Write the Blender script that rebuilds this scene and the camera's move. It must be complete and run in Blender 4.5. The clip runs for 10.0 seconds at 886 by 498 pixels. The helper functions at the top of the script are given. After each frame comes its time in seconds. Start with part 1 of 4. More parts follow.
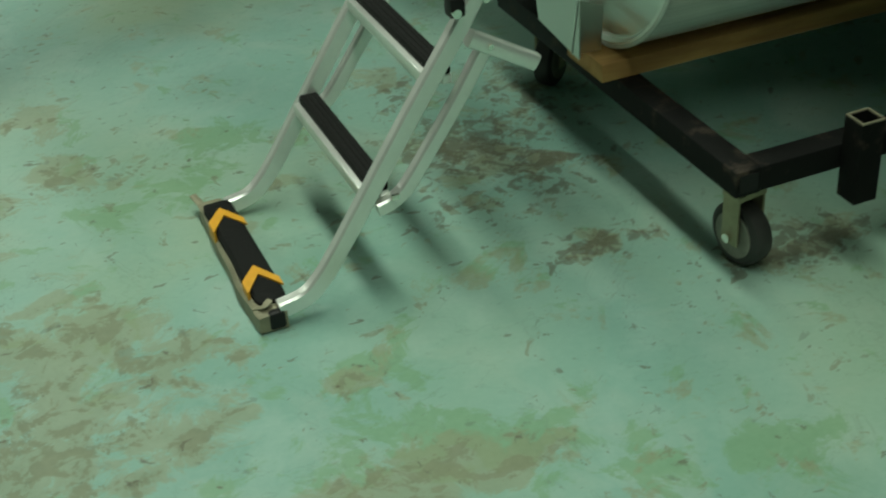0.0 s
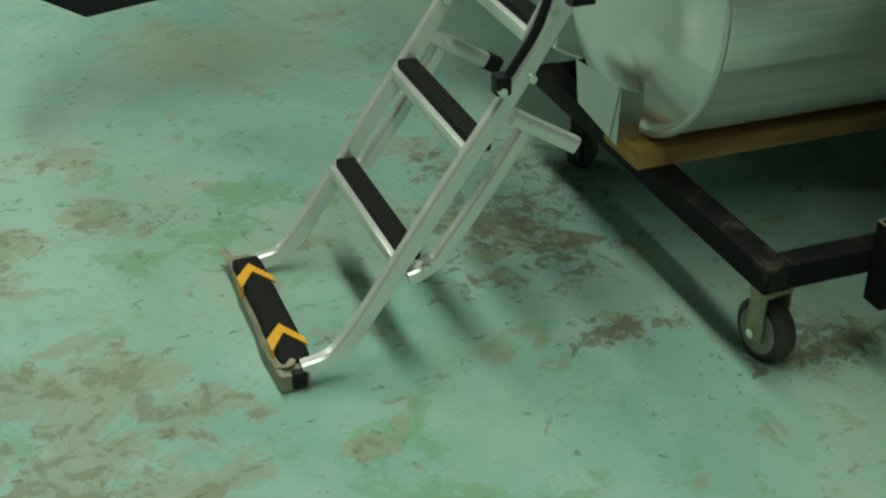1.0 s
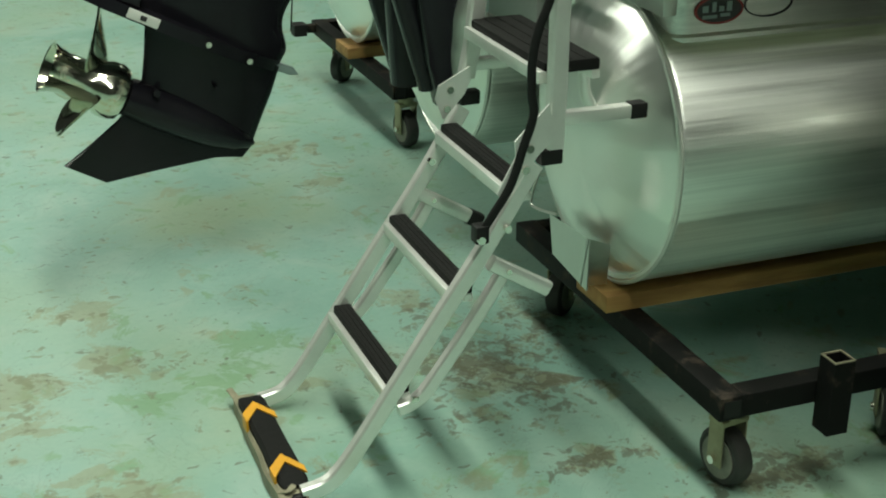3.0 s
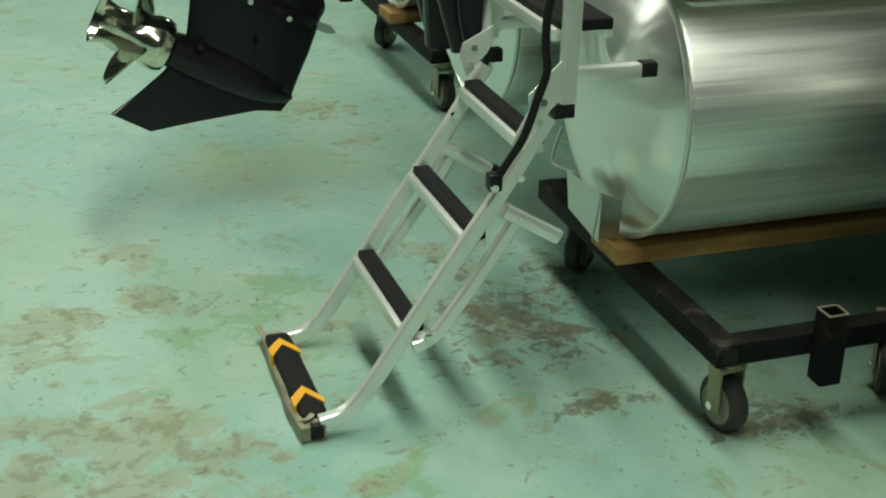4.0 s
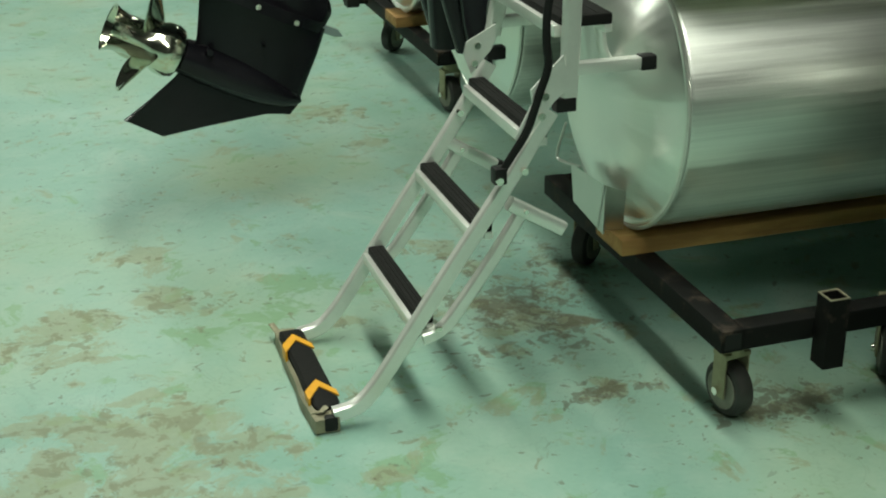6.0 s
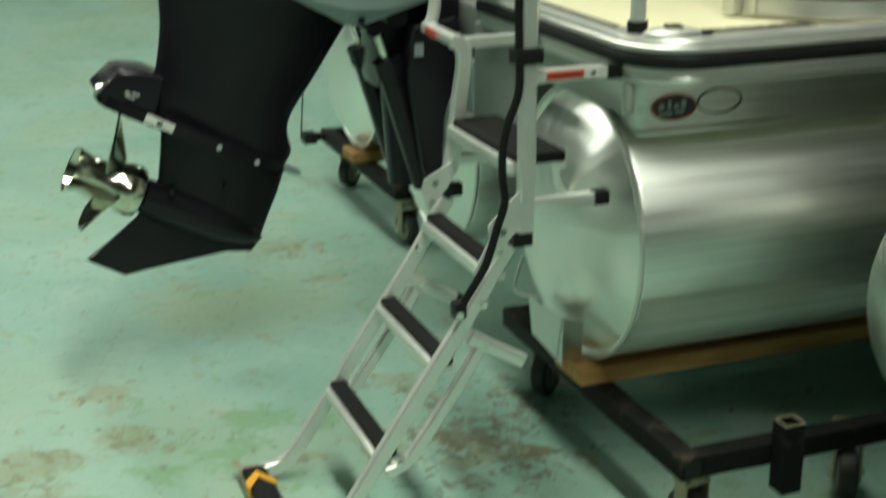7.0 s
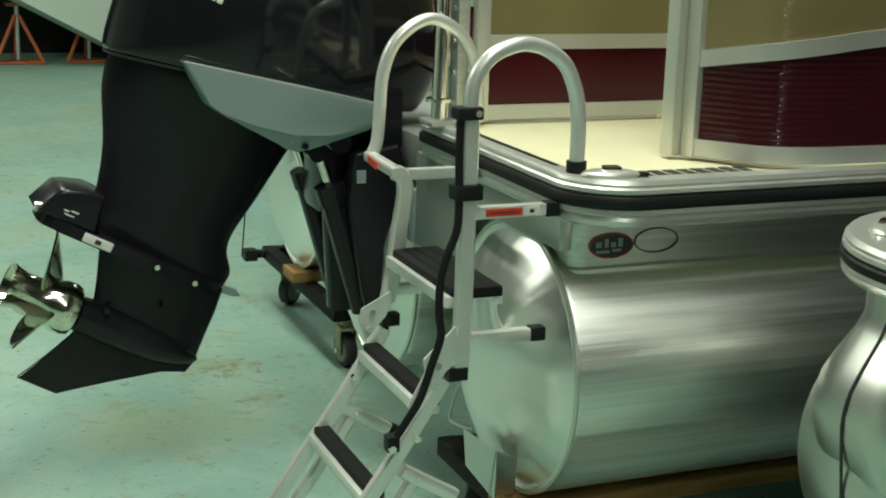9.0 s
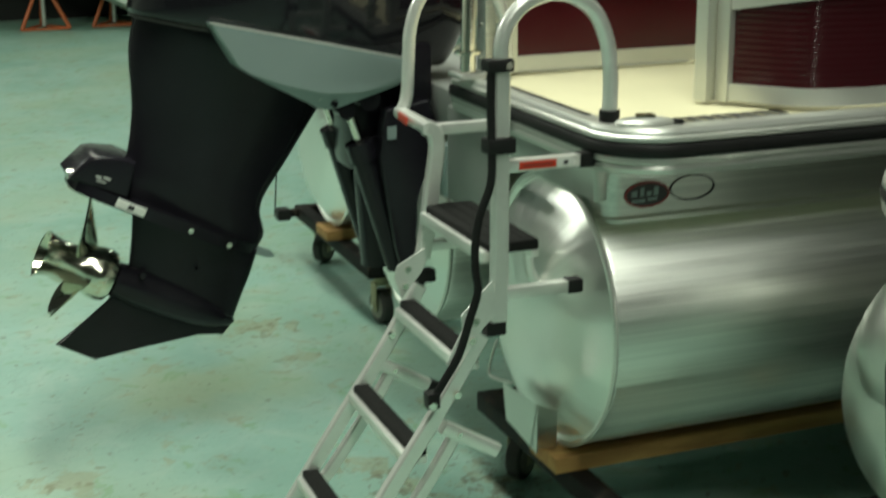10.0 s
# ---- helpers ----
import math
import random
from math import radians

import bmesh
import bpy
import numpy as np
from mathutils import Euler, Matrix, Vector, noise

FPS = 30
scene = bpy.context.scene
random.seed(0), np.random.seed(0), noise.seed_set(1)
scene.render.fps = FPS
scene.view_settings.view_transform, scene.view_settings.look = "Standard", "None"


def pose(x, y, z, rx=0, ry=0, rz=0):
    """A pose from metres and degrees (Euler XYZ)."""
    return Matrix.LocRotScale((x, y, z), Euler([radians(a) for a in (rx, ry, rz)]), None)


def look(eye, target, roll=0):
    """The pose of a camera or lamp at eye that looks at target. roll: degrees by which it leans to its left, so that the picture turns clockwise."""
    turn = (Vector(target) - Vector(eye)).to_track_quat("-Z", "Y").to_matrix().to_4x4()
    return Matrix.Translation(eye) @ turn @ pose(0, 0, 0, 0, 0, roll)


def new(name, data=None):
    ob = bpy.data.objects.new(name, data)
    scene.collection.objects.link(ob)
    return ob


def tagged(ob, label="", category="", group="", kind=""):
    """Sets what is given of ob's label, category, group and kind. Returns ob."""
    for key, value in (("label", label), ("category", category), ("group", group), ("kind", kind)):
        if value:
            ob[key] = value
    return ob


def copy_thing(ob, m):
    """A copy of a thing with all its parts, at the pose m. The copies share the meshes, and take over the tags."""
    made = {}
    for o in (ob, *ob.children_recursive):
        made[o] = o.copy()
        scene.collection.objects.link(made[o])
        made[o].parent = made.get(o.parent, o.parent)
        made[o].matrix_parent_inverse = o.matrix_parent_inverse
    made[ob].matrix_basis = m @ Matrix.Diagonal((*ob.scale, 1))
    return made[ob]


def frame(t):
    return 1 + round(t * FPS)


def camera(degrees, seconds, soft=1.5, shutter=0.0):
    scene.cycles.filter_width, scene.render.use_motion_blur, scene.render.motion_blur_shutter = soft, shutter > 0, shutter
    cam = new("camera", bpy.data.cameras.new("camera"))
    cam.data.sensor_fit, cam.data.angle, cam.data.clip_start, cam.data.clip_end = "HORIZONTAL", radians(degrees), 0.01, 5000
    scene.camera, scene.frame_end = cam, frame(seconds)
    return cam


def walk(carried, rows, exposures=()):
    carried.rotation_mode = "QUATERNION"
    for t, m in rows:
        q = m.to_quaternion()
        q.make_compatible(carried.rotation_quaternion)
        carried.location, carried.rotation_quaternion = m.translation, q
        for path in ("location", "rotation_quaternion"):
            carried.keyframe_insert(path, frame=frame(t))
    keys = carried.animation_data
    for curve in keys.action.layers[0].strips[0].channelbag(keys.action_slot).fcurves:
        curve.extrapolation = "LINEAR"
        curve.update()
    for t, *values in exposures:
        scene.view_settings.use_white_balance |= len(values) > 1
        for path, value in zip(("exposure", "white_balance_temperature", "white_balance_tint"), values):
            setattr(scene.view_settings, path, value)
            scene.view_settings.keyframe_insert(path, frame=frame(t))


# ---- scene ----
cam = camera(35.4, 10.0, soft=1.95, shutter=0.6)
PATH = [
    (0, (-1.192, -2.221, 1.419), (-0.588, -0.658, 0.328), -3.9),
    (0.5, (-1.211, -2.227, 1.43), (-0.565, -0.659, 0.37), -1.6),
    (1, (-1.241, -2.211, 1.438), (-0.617, -0.601, 0.428), 0.6),
    (1.5, (-1.236, -2.232, 1.447), (-0.608, -0.597, 0.48), 1.2),
    (2, (-1.247, -2.282, 1.475), (-0.584, -0.601, 0.617), 0.4),
    (3.5, (-1.335, -2.573, 1.507), (-0.683, -0.851, 0.727), 0.7),
    (4, (-1.303, -2.652, 1.504), (-0.715, -0.923, 0.692), 1.1),
    (4.5, (-1.307, -2.702, 1.5), (-0.725, -0.96, 0.708), -0.0),
    (5, (-1.305, -2.714, 1.5), (-0.739, -0.978, 0.683), -0.1),
    (6.5, (-1.324, -2.736, 1.509), (-0.74, -0.984, 0.742), -0.8),
    (7, (-1.337, -2.761, 1.533), (-0.683, -0.979, 0.903), -0.6),
    (7.5, (-1.346, -2.783, 1.565), (-0.641, -0.986, 1.042), 0.9),
    (8, (-1.333, -2.776, 1.582), (-0.615, -0.972, 1.102), 0.8),
    (8.5, (-1.319, -2.763, 1.582), (-0.565, -0.973, 1.105), 1.3),
    (9, (-1.321, -2.754, 1.578), (-0.576, -0.96, 1.101), 1.7),
    (9.5, (-1.312, -2.742, 1.581), (-0.563, -0.949, 1.105), 0.5),
    (10, (-1.318, -2.732, 1.579), (-0.622, -0.938, 1.035), -0.5),
]
walk(cam, [(t, look(eye, target, roll)) for t, eye, target, roll in PATH],
     [(0.0, -0.42, 6350, 2), (1.0, -0.38, 6350, 2), (1.5, -0.28, 6400, 5), (2.0, -0.2, 6450, 7), (2.8, -0.02, 6500, 10), (3.5, 0.02, 6500, 10), (10.0, 0.06, 6500, 10)])

# ---- light ----
world = bpy.data.worlds.new("shop_world")
scene.world = world
world.use_nodes = True
world.node_tree.nodes["Background"].inputs[0].default_value = (0.5, 0.6, 0.5, 1)
world.node_tree.nodes["Background"].inputs[1].default_value = 0.006


def tube_lamp(x, y, z, watts, length=2.6, width=0.3):
    """An unseen strip lamp under the ceiling, like fluorescent tubes running across the boats, with a greenish tint."""
    data = bpy.data.lights.new("ceiling_light", "AREA")
    data.shape, data.size, data.size_y, data.energy, data.color = "RECTANGLE", width, length, watts, (0.93, 1.0, 0.84)
    ob = new("ceiling_light", data)
    ob.location = (x, y, z)
    return ob


for ly, lw, wide in ((-7.2, 60, 0.18), (-3.6, 90, 0.18), (3.6, 80, 0.3), (7.2, 48, 0.3), (10.6, 36, 0.3)):
    tube_lamp(-0.7, ly, 4.9, lw, 3.3, wide)
tube_lamp(-0.5, -0.1, 4.9, 178, 3.0, 0.55)
# extra unseen lamp, placed and sized to brighten the pontoon end caps
tube_lamp(-5.2, 5.2, 4.9, 215, 3.0, 0.4)
tube_lamp(-3.2, 9.0, 4.9, 55)
tube_lamp(3.6, 7.2, 4.9, 40)


# ---- materials ----
class Nodes:
    """Short hand for building a node material."""

    def __init__(self, name):
        self.mat = bpy.data.materials.new(name)
        self.mat.use_nodes = True
        self.tree = self.mat.node_tree
        self.bsdf = self.tree.nodes["Principled BSDF"]
        self.co = self.tree.nodes.new("ShaderNodeTexCoord").outputs["Object"]

    def link(self, a, b):
        self.tree.links.new(a, b)

    def mapped(self, scale, source=None):
        n = self.tree.nodes.new("ShaderNodeMapping")
        n.inputs["Scale"].default_value = scale if isinstance(scale, tuple) else (scale,) * 3
        self.link(source or self.co, n.inputs["Vector"])
        return n.outputs[0]

    def noise(self, scale, detail=4.0, rough=0.55, stretch=(1, 1, 1), distortion=0.0, source=None):
        n = self.tree.nodes.new("ShaderNodeTexNoise")
        n.inputs["Scale"].default_value, n.inputs["Detail"].default_value = scale, detail
        n.inputs["Roughness"].default_value, n.inputs["Distortion"].default_value = rough, distortion
        self.link(self.mapped(stretch, source), n.inputs["Vector"])
        return n.outputs["Fac"]

    def ramp(self, fac, low, high, a=(0, 0, 0, 1), b=(1, 1, 1, 1)):
        n = self.tree.nodes.new("ShaderNodeValToRGB")
        n.color_ramp.elements[0].position, n.color_ramp.elements[1].position = low, high
        n.color_ramp.elements[0].color, n.color_ramp.elements[1].color = a, b
        self.link(fac, n.inputs[0])
        return n.outputs[0]

    def mix(self, fac, a, b, kind="MIX"):
        n = self.tree.nodes.new("ShaderNodeMix")
        n.data_type, n.blend_type = "RGBA", kind
        for value, socket in ((fac, n.inputs[0]), (a, n.inputs[6]), (b, n.inputs[7])):
            if isinstance(value, (int, float)):
                socket.default_value = value
            elif isinstance(value, tuple):
                socket.default_value = (*value[:3], 1)
            else:
                self.link(value, socket)
        return n.outputs[2]

    def math(self, op, a, b=0.0, c=None):
        n = self.tree.nodes.new("ShaderNodeMath")
        n.operation = op
        for k, value in enumerate((a, b, c)):
            if value is None:
                continue
            if isinstance(value, (int, float)):
                n.inputs[k].default_value = value
            else:
                self.link(value, n.inputs[k])
        return n.outputs[0]

    def set(self, **given):
        for key, value in given.items():
            socket = self.bsdf.inputs[{"color": "Base Color", "rough": "Roughness", "metal": "Metallic", "spec": "Specular IOR Level", "coat": "Coat Weight",
                                       "coat_rough": "Coat Roughness", "aniso": "Anisotropic", "alpha": "Alpha", "trans": "Transmission Weight"}[key]]
            if isinstance(value, (int, float)):
                socket.default_value = value
            elif isinstance(value, tuple):
                socket.default_value = (*value[:3], 1)
            else:
                self.link(value, socket)
        return self

    def bump(self, height, strength=0.2, distance=0.01):
        n = self.tree.nodes.new("ShaderNodeBump")
        n.inputs["Strength"].default_value, n.inputs["Distance"].default_value = strength, distance
        self.link(height, n.inputs["Height"])
        self.link(n.outputs[0], self.bsdf.inputs["Normal"])
        return self


def plain(name, color, rough, metal=0.0, grain=60.0, vary=0.25, wear=6.0, bump=0.1, stretch=(1, 1, 1), coat=0.0, spec=0.5):
    """A surface with fine grain and broad uneven wear."""
    n = Nodes(name)
    fine, broad = n.noise(grain, 5, 0.6, stretch), n.noise(wear, 4, 0.6)
    dark, light = tuple(c * (1 - vary) for c in color), tuple(min(1, c * (1 + vary)) for c in color)
    tone = n.mix(n.ramp(broad, 0.3, 0.7), dark, light)
    tone = n.mix(0.35, tone, n.mix(fine, dark, light))
    r = n.math("MULTIPLY_ADD", broad, 0.3 * rough, rough * 0.85)
    n.set(color=tone, rough=r, metal=metal, coat=coat, spec=spec)
    n.bump(fine, bump, 0.003)
    return n.mat


def floor_paint():
    """Teal floor paint on concrete: rubbed pale, stained olive, and flaked to brown concrete in patches."""
    n = Nodes("floor_paint")
    split = n.tree.nodes.new("ShaderNodeSeparateXYZ")
    n.link(n.co, split.inputs[0])
    px, py = split.outputs[0], split.outputs[1]

    def near(x, y, rx, ry, weight=1.0):
        a = n.math("DIVIDE", n.math("SUBTRACT", px, x), rx)
        b = n.math("DIVIDE", n.math("SUBTRACT", py, y), ry)
        d = n.math("SQRT", n.math("ADD", n.math("MULTIPLY", a, a), n.math("MULTIPLY", b, b)))
        return n.math("MULTIPLY", n.math("MAXIMUM", n.math("SUBTRACT", 1.0, d), 0.0), weight)

    def worn(spots):
        total = None
        for s in spots:
            v = near(*s)
            total = v if total is None else n.math("MAXIMUM", total, v)
        return total

    cloud, mid, fine = n.noise(1.3, 5, 0.55, distortion=0.4), n.noise(6.0, 6, 0.62, distortion=0.3), n.noise(70, 4, 0.6)
    blot = n.noise(3.1, 7, 0.66, distortion=0.8)
    tone = n.mix(n.ramp(cloud, 0.34, 0.68), (0.185, 0.355, 0.295), (0.275, 0.455, 0.395))
    tone = n.mix(n.math("MULTIPLY", n.ramp(mid, 0.48, 0.66), 0.5), tone, (0.34, 0.49, 0.43))
    # paler rubbed lanes and a yellowish film
    tone = n.mix(n.math("MULTIPLY", n.ramp(blot, 0.5, 0.66), 0.4), tone, (0.37, 0.47, 0.4))
    film = n.math("MULTIPLY", n.ramp(n.noise(1.0, 4, 0.5, distortion=0.6), 0.46, 0.70), 0.5)
    film = n.math("MAXIMUM", film, n.math("MULTIPLY", n.ramp(n.math("ADD", n.noise(2.6, 4, 0.55, distortion=0.5), near(-0.55, 1.3, 0.6, 0.4, 0.5)), 0.62, 0.95), 0.7))
    tone = n.mix(film, tone, (0.29, 0.37, 0.22))
    green = n.math("MULTIPLY", n.ramp(n.math("ADD", n.noise(9.0, 7, 0.66, distortion=0.5), n.math("MULTIPLY", worn(
        ((-0.79, 0.285, 0.26, 0.12), (-0.94, 0.25, 0.2, 0.12), (-0.64, 0.43, 0.2, 0.16), (-0.67, -0.47, 0.16, 0.16), (-0.5, -0.76, 0.22, 0.14), (-0.24, -0.92, 0.3, 0.16), (-0.7, -0.64, 0.3, 0.14))), 0.2)), 0.585, 0.645), 0.6)
    tone = n.mix(green, tone, (0.15, 0.3, 0.13))
    # flaked patches: broad tan wear, and denser brown pitting
    bare = worn(((-0.957, 0.42, 0.2, 0.14), (-1.16, 0.42, 0.22, 0.14), (-1.3, 0.3, 0.24, 0.2), (-1.13, -0.16, 0.28, 0.2, 1.2), (-1.32, -0.18, 0.2, 0.2), (-0.97, -0.28, 0.24, 0.14), (-1.2, -0.44, 0.34, 0.24, 1.3),
                 (-0.98, -0.5, 0.16, 0.1), (-0.72, -0.75, 0.3, 0.12, 1.3), (-0.55, -0.78, 0.2, 0.08), (-0.25, 0.56, 0.16, 0.14), (-0.26, 1.78, 0.2, 0.2), (-0.23, 1.45, 0.12, 0.12, 0.7), (-1.05, 0.75, 0.22, 0.12, 0.7),
                 (-0.62, 0.2, 0.1, 0.08, 0.7), (-0.69, -0.46, 0.1, 0.1, 0.7)))
    pits = worn(((-0.2, 0.16, 0.3, 0.24, 1.3), (-0.1, 0.0, 0.24, 0.16, 1.1), (-0.14, -0.31, 0.2, 0.075, 1.3), (0.17, -0.48, 0.26, 0.12, 1.3), (-0.24, 0.42, 0.14, 0.18, 0.8), (-0.28, -0.06, 0.2, 0.14, 0.7), (0.02, 0.3, 0.2, 0.3, 0.9)))
    patch = n.math("MAXIMUM", bare, pits)
    olive = n.ramp(n.math("ADD", n.noise(8.5, 8, 0.68, distortion=0.45), n.math("MULTIPLY", n.math("MAXIMUM", bare, n.math("MULTIPLY", pits, 0.45)), 0.2)), 0.575, 0.635)
    tone = n.mix(n.math("MULTIPLY", olive, 0.62), tone, n.mix(mid, (0.18, 0.2, 0.1), (0.3, 0.31, 0.19)))
    flake = n.math("ADD", n.noise(17.0, 9, 0.7, distortion=0.5), n.math("MULTIPLY", patch, 0.13))
    hole = n.ramp(flake, 0.615, 0.65)
    brown = n.mix(n.noise(34, 5, 0.65), (0.115, 0.11, 0.06), (0.25, 0.245, 0.15))
    tone = n.mix(n.math("MULTIPLY", hole, 0.6), tone, brown)
    rust = n.ramp(n.math("ADD", n.noise(26, 7, 0.7, distortion=0.5), n.math("MULTIPLY", pits, 0.17)), 0.625, 0.66)
    tone = n.mix(n.math("MULTIPLY", rust, 0.7), tone, (0.085, 0.07, 0.04))
    speck = n.ramp(n.noise(19, 4, 0.6, distortion=0.4), 0.665, 0.70)
    tone = n.mix(n.math("MULTIPLY", speck, 0.4), tone, (0.1, 0.13, 0.1))
    crack = n.ramp(n.math("ABSOLUTE", n.math("SUBTRACT", n.noise(2.4, 5, 0.6, distortion=1.2), 0.5)), 0.0, 0.006, (1, 1, 1, 1), (0, 0, 0, 1))
    tone = n.mix(n.math("MULTIPLY", crack, 0.22), tone, (0.12, 0.18, 0.14))
    tone = n.mix(0.12, tone, n.mix(fine, (0.1, 0.15, 0.12), (0.5, 0.6, 0.52)))
    rough = n.math("ADD", n.math("MULTIPLY_ADD", mid, 0.25, 0.3), n.math("MULTIPLY", hole, 0.25))
    n.set(color=tone, rough=rough, spec=0.4)
    height = n.math("SUBTRACT", n.math("MULTIPLY", fine, 0.2), n.math("ADD", hole, n.math("MULTIPLY", cloud, -2.0)))
    n.bump(height, 0.25, 0.003)
    return n.mat


def brushed(name, stretch, rough=0.32, color=(0.8, 0.81, 0.77), streak=0.12, wave=0.0, turned=0.0):
    """Mill-finish aluminium with rolling streaks, faint smears and a slightly wavy sheet."""
    n = Nodes(name)
    lines, smear = n.noise(30, 6, 0.65, stretch), n.noise(5, 4, 0.6, (0.08, 1, 1))
    hue = n.ramp(n.mix(0.5, lines, n.noise(110, 3, 0.6, (0.008, 1, 1))), 0.32, 0.68)
    n.set(metal=1.0, color=n.mix(hue, tuple(c * 0.74 for c in color), tuple(min(1, c * 1.12) for c in color)))
    n.set(rough=n.math("ADD", n.math("MULTIPLY_ADD", lines, streak, rough - streak / 2), n.math("ADD", n.math("MULTIPLY_ADD", smear, 0.16, -0.08), n.math("MULTIPLY_ADD", n.noise(90, 3, 0.6, (0.01, 1, 1)), 0.3, -0.15))))
    hair = n.noise(150, 4, 0.6, (0.006, 1, 1))
    if turned:
        around = n.tree.nodes.new("ShaderNodeTangent")
        around.direction_type, around.axis = "RADIAL", "X"
        n.link(around.outputs[0], n.bsdf.inputs["Tangent"])
        n.set(aniso=turned)
    sheet = n.noise(11.0, 4, 0.55, (0.02, 1, 1))
    n.bump(n.math("ADD", n.math("MULTIPLY", sheet, wave), n.math("ADD", n.math("MULTIPLY", lines, 0.05), n.math("MULTIPLY", hair, 0.012))), 0.3, 0.03)
    return n.mat


def cap_metal():
    """The dished end plate: aluminium with streaks fanning out from its middle."""
    n = Nodes("end_cap_aluminium")
    split = n.tree.nodes.new("ShaderNodeSeparateXYZ")
    n.link(n.co, split.inputs[0])
    angle = n.math("ARCTAN2", split.outputs[2], split.outputs[1])
    ring = n.tree.nodes.new("ShaderNodeCombineXYZ")
    n.link(n.math("MULTIPLY", angle, 1.0), ring.inputs[0])
    fan = n.noise(3.4, 2, 0.5, source=ring.outputs[0])
    far_out = n.math("SQRT", n.math("ADD", n.math("MULTIPLY", split.outputs[1], split.outputs[1]), n.math("MULTIPLY", split.outputs[2], split.outputs[2])))
    fan = n.math("MULTIPLY", fan, n.ramp(far_out, 0.1, 0.24))
    smear = n.noise(6, 4, 0.6)
    n.set(metal=1.0, color=n.mix(smear, (0.88, 0.9, 0.86), (0.95, 0.96, 0.93)), rough=n.math("MULTIPLY_ADD", smear, 0.14, 0.31))
    n.bump(n.math("ADD", fan, n.math("MULTIPLY", smear, 0.06)), 0.24, 0.03)
    return n.mat


def gloss_panel(name, color, rough, ribbed=True):
    """Painted, clear-coated fence sheet, a little wavy; the bent sheets show fine level ribs in their coat."""
    n = Nodes(name)
    broad = n.noise(3.0, 3, 0.5)
    n.set(color=n.mix(broad, tuple(c * 0.8 for c in color), tuple(c * 1.2 for c in color)), rough=rough, coat=0.34 if ribbed else 0.1, coat_rough=0.05 if ribbed else 0.15, spec=0.3)
    n.bump(n.noise(5, 2, 0.4), 0.05, 0.01)
    if not ribbed:
        return n.mat
    split = n.tree.nodes.new("ShaderNodeSeparateXYZ")
    n.link(n.co, split.inputs[0])
    level = n.math("ADD", split.outputs[2], n.math("MULTIPLY", n.noise(2.5, 2, 0.4), 0.006))
    ribs = n.math("SINE", n.math("MULTIPLY", level, 2 * math.pi / 0.0135))
    clear = n.tree.nodes.new("ShaderNodeBump")
    clear.inputs["Strength"].default_value, clear.inputs["Distance"].default_value = 1.0, 0.0008
    n.link(n.math("ADD", ribs, n.math("MULTIPLY", n.noise(4, 2, 0.4, (1, 1, 6)), 3.0)), clear.inputs["Height"])
    n.link(clear.outputs[0], n.bsdf.inputs["Coat Normal"])
    return n.mat


def wood():
    n = Nodes("lumber")
    rings = n.noise(18, 5, 0.6, (0.12, 1, 1), 0.8)
    tone = n.mix(n.ramp(rings, 0.3, 0.7), (0.2, 0.1, 0.028), (0.42, 0.25, 0.08))
    dirt = n.ramp(n.noise(5, 5, 0.6), 0.5, 0.75)
    n.set(color=n.mix(n.math("MULTIPLY", dirt, 0.5), tone, (0.12, 0.07, 0.03)), rough=0.75)
    n.bump(rings, 0.3, 0.003)
    return n.mat


def worn_black(name, base=(0.006, 0.006, 0.0057), rust=0.45):
    """Black steel paint, scuffed to grey and rust on faces."""
    n = Nodes(name)
    scuff = n.ramp(n.noise(14, 7, 0.7), 0.55, 0.7)
    tone = n.mix(n.math("MULTIPLY", scuff, rust), base, (0.13, 0.1, 0.075))
    n.set(color=tone, rough=n.math("MULTIPLY_ADD", scuff, 0.2, 0.62), spec=0.16)
    n.bump(n.noise(50, 4, 0.6), 0.2, 0.002)
    return n.mat


FLOOR, TUBE = floor_paint(), brushed("pontoon_aluminium", (0.03, 1, 1), 0.36, streak=0.24, wave=0.5, turned=0.2)
CAP, SKIRT = cap_metal(), brushed("skirt_aluminium", (0.04, 1, 1), 0.42, (0.84, 0.85, 0.81), wave=0.12)
SHEET = plain("sheet_aluminium", (0.62, 0.64, 0.6), 0.36, 0.9, 60, 0.06, 5, 0.02)
NOSE = plain("dull_aluminium", (0.6, 0.62, 0.58), 0.34, 1.0, 50, 0.07, 5, 0.015, (0.2, 1, 1))
TRIM = plain("anodised_trim", (0.66, 0.67, 0.63), 0.36, 0.7, 90, 0.08, 4, 0.03)
LADDER = plain("ladder_aluminium", (0.84, 0.85, 0.81), 0.33, 0.62, 80, 0.1, 9, 0.05)
FENCE = plain("fence_rail_paint", (0.62, 0.63, 0.58), 0.35, 0.55, 60, 0.06, 3, 0.03)
WINE, TAN = gloss_panel("wine_red_sheet", (0.042, 0.003, 0.006), 0.14), gloss_panel("bronze_tan_sheet", (0.2, 0.165, 0.075), 0.25)
FLAT_WINE, FLAT_TAN = gloss_panel("flat_wine_red_sheet", (0.055, 0.004, 0.008), 0.2, False), gloss_panel("flat_bronze_tan_sheet", (0.2, 0.165, 0.075), 0.28, False)
VINYL = plain("cream_deck_vinyl", (0.7, 0.65, 0.44), 0.6, 0.0, 220, 0.05, 3, 0.12)
RUBBER = plain("black_rubber", (0.012, 0.012, 0.012), 0.5, 0.0, 120, 0.3, 8, 0.1, spec=0.25)
GRIP = plain("ribbed_grip", (0.009, 0.009, 0.0085), 0.75, 0.0, 160, 0.35, 12, 0.35, spec=0.2)
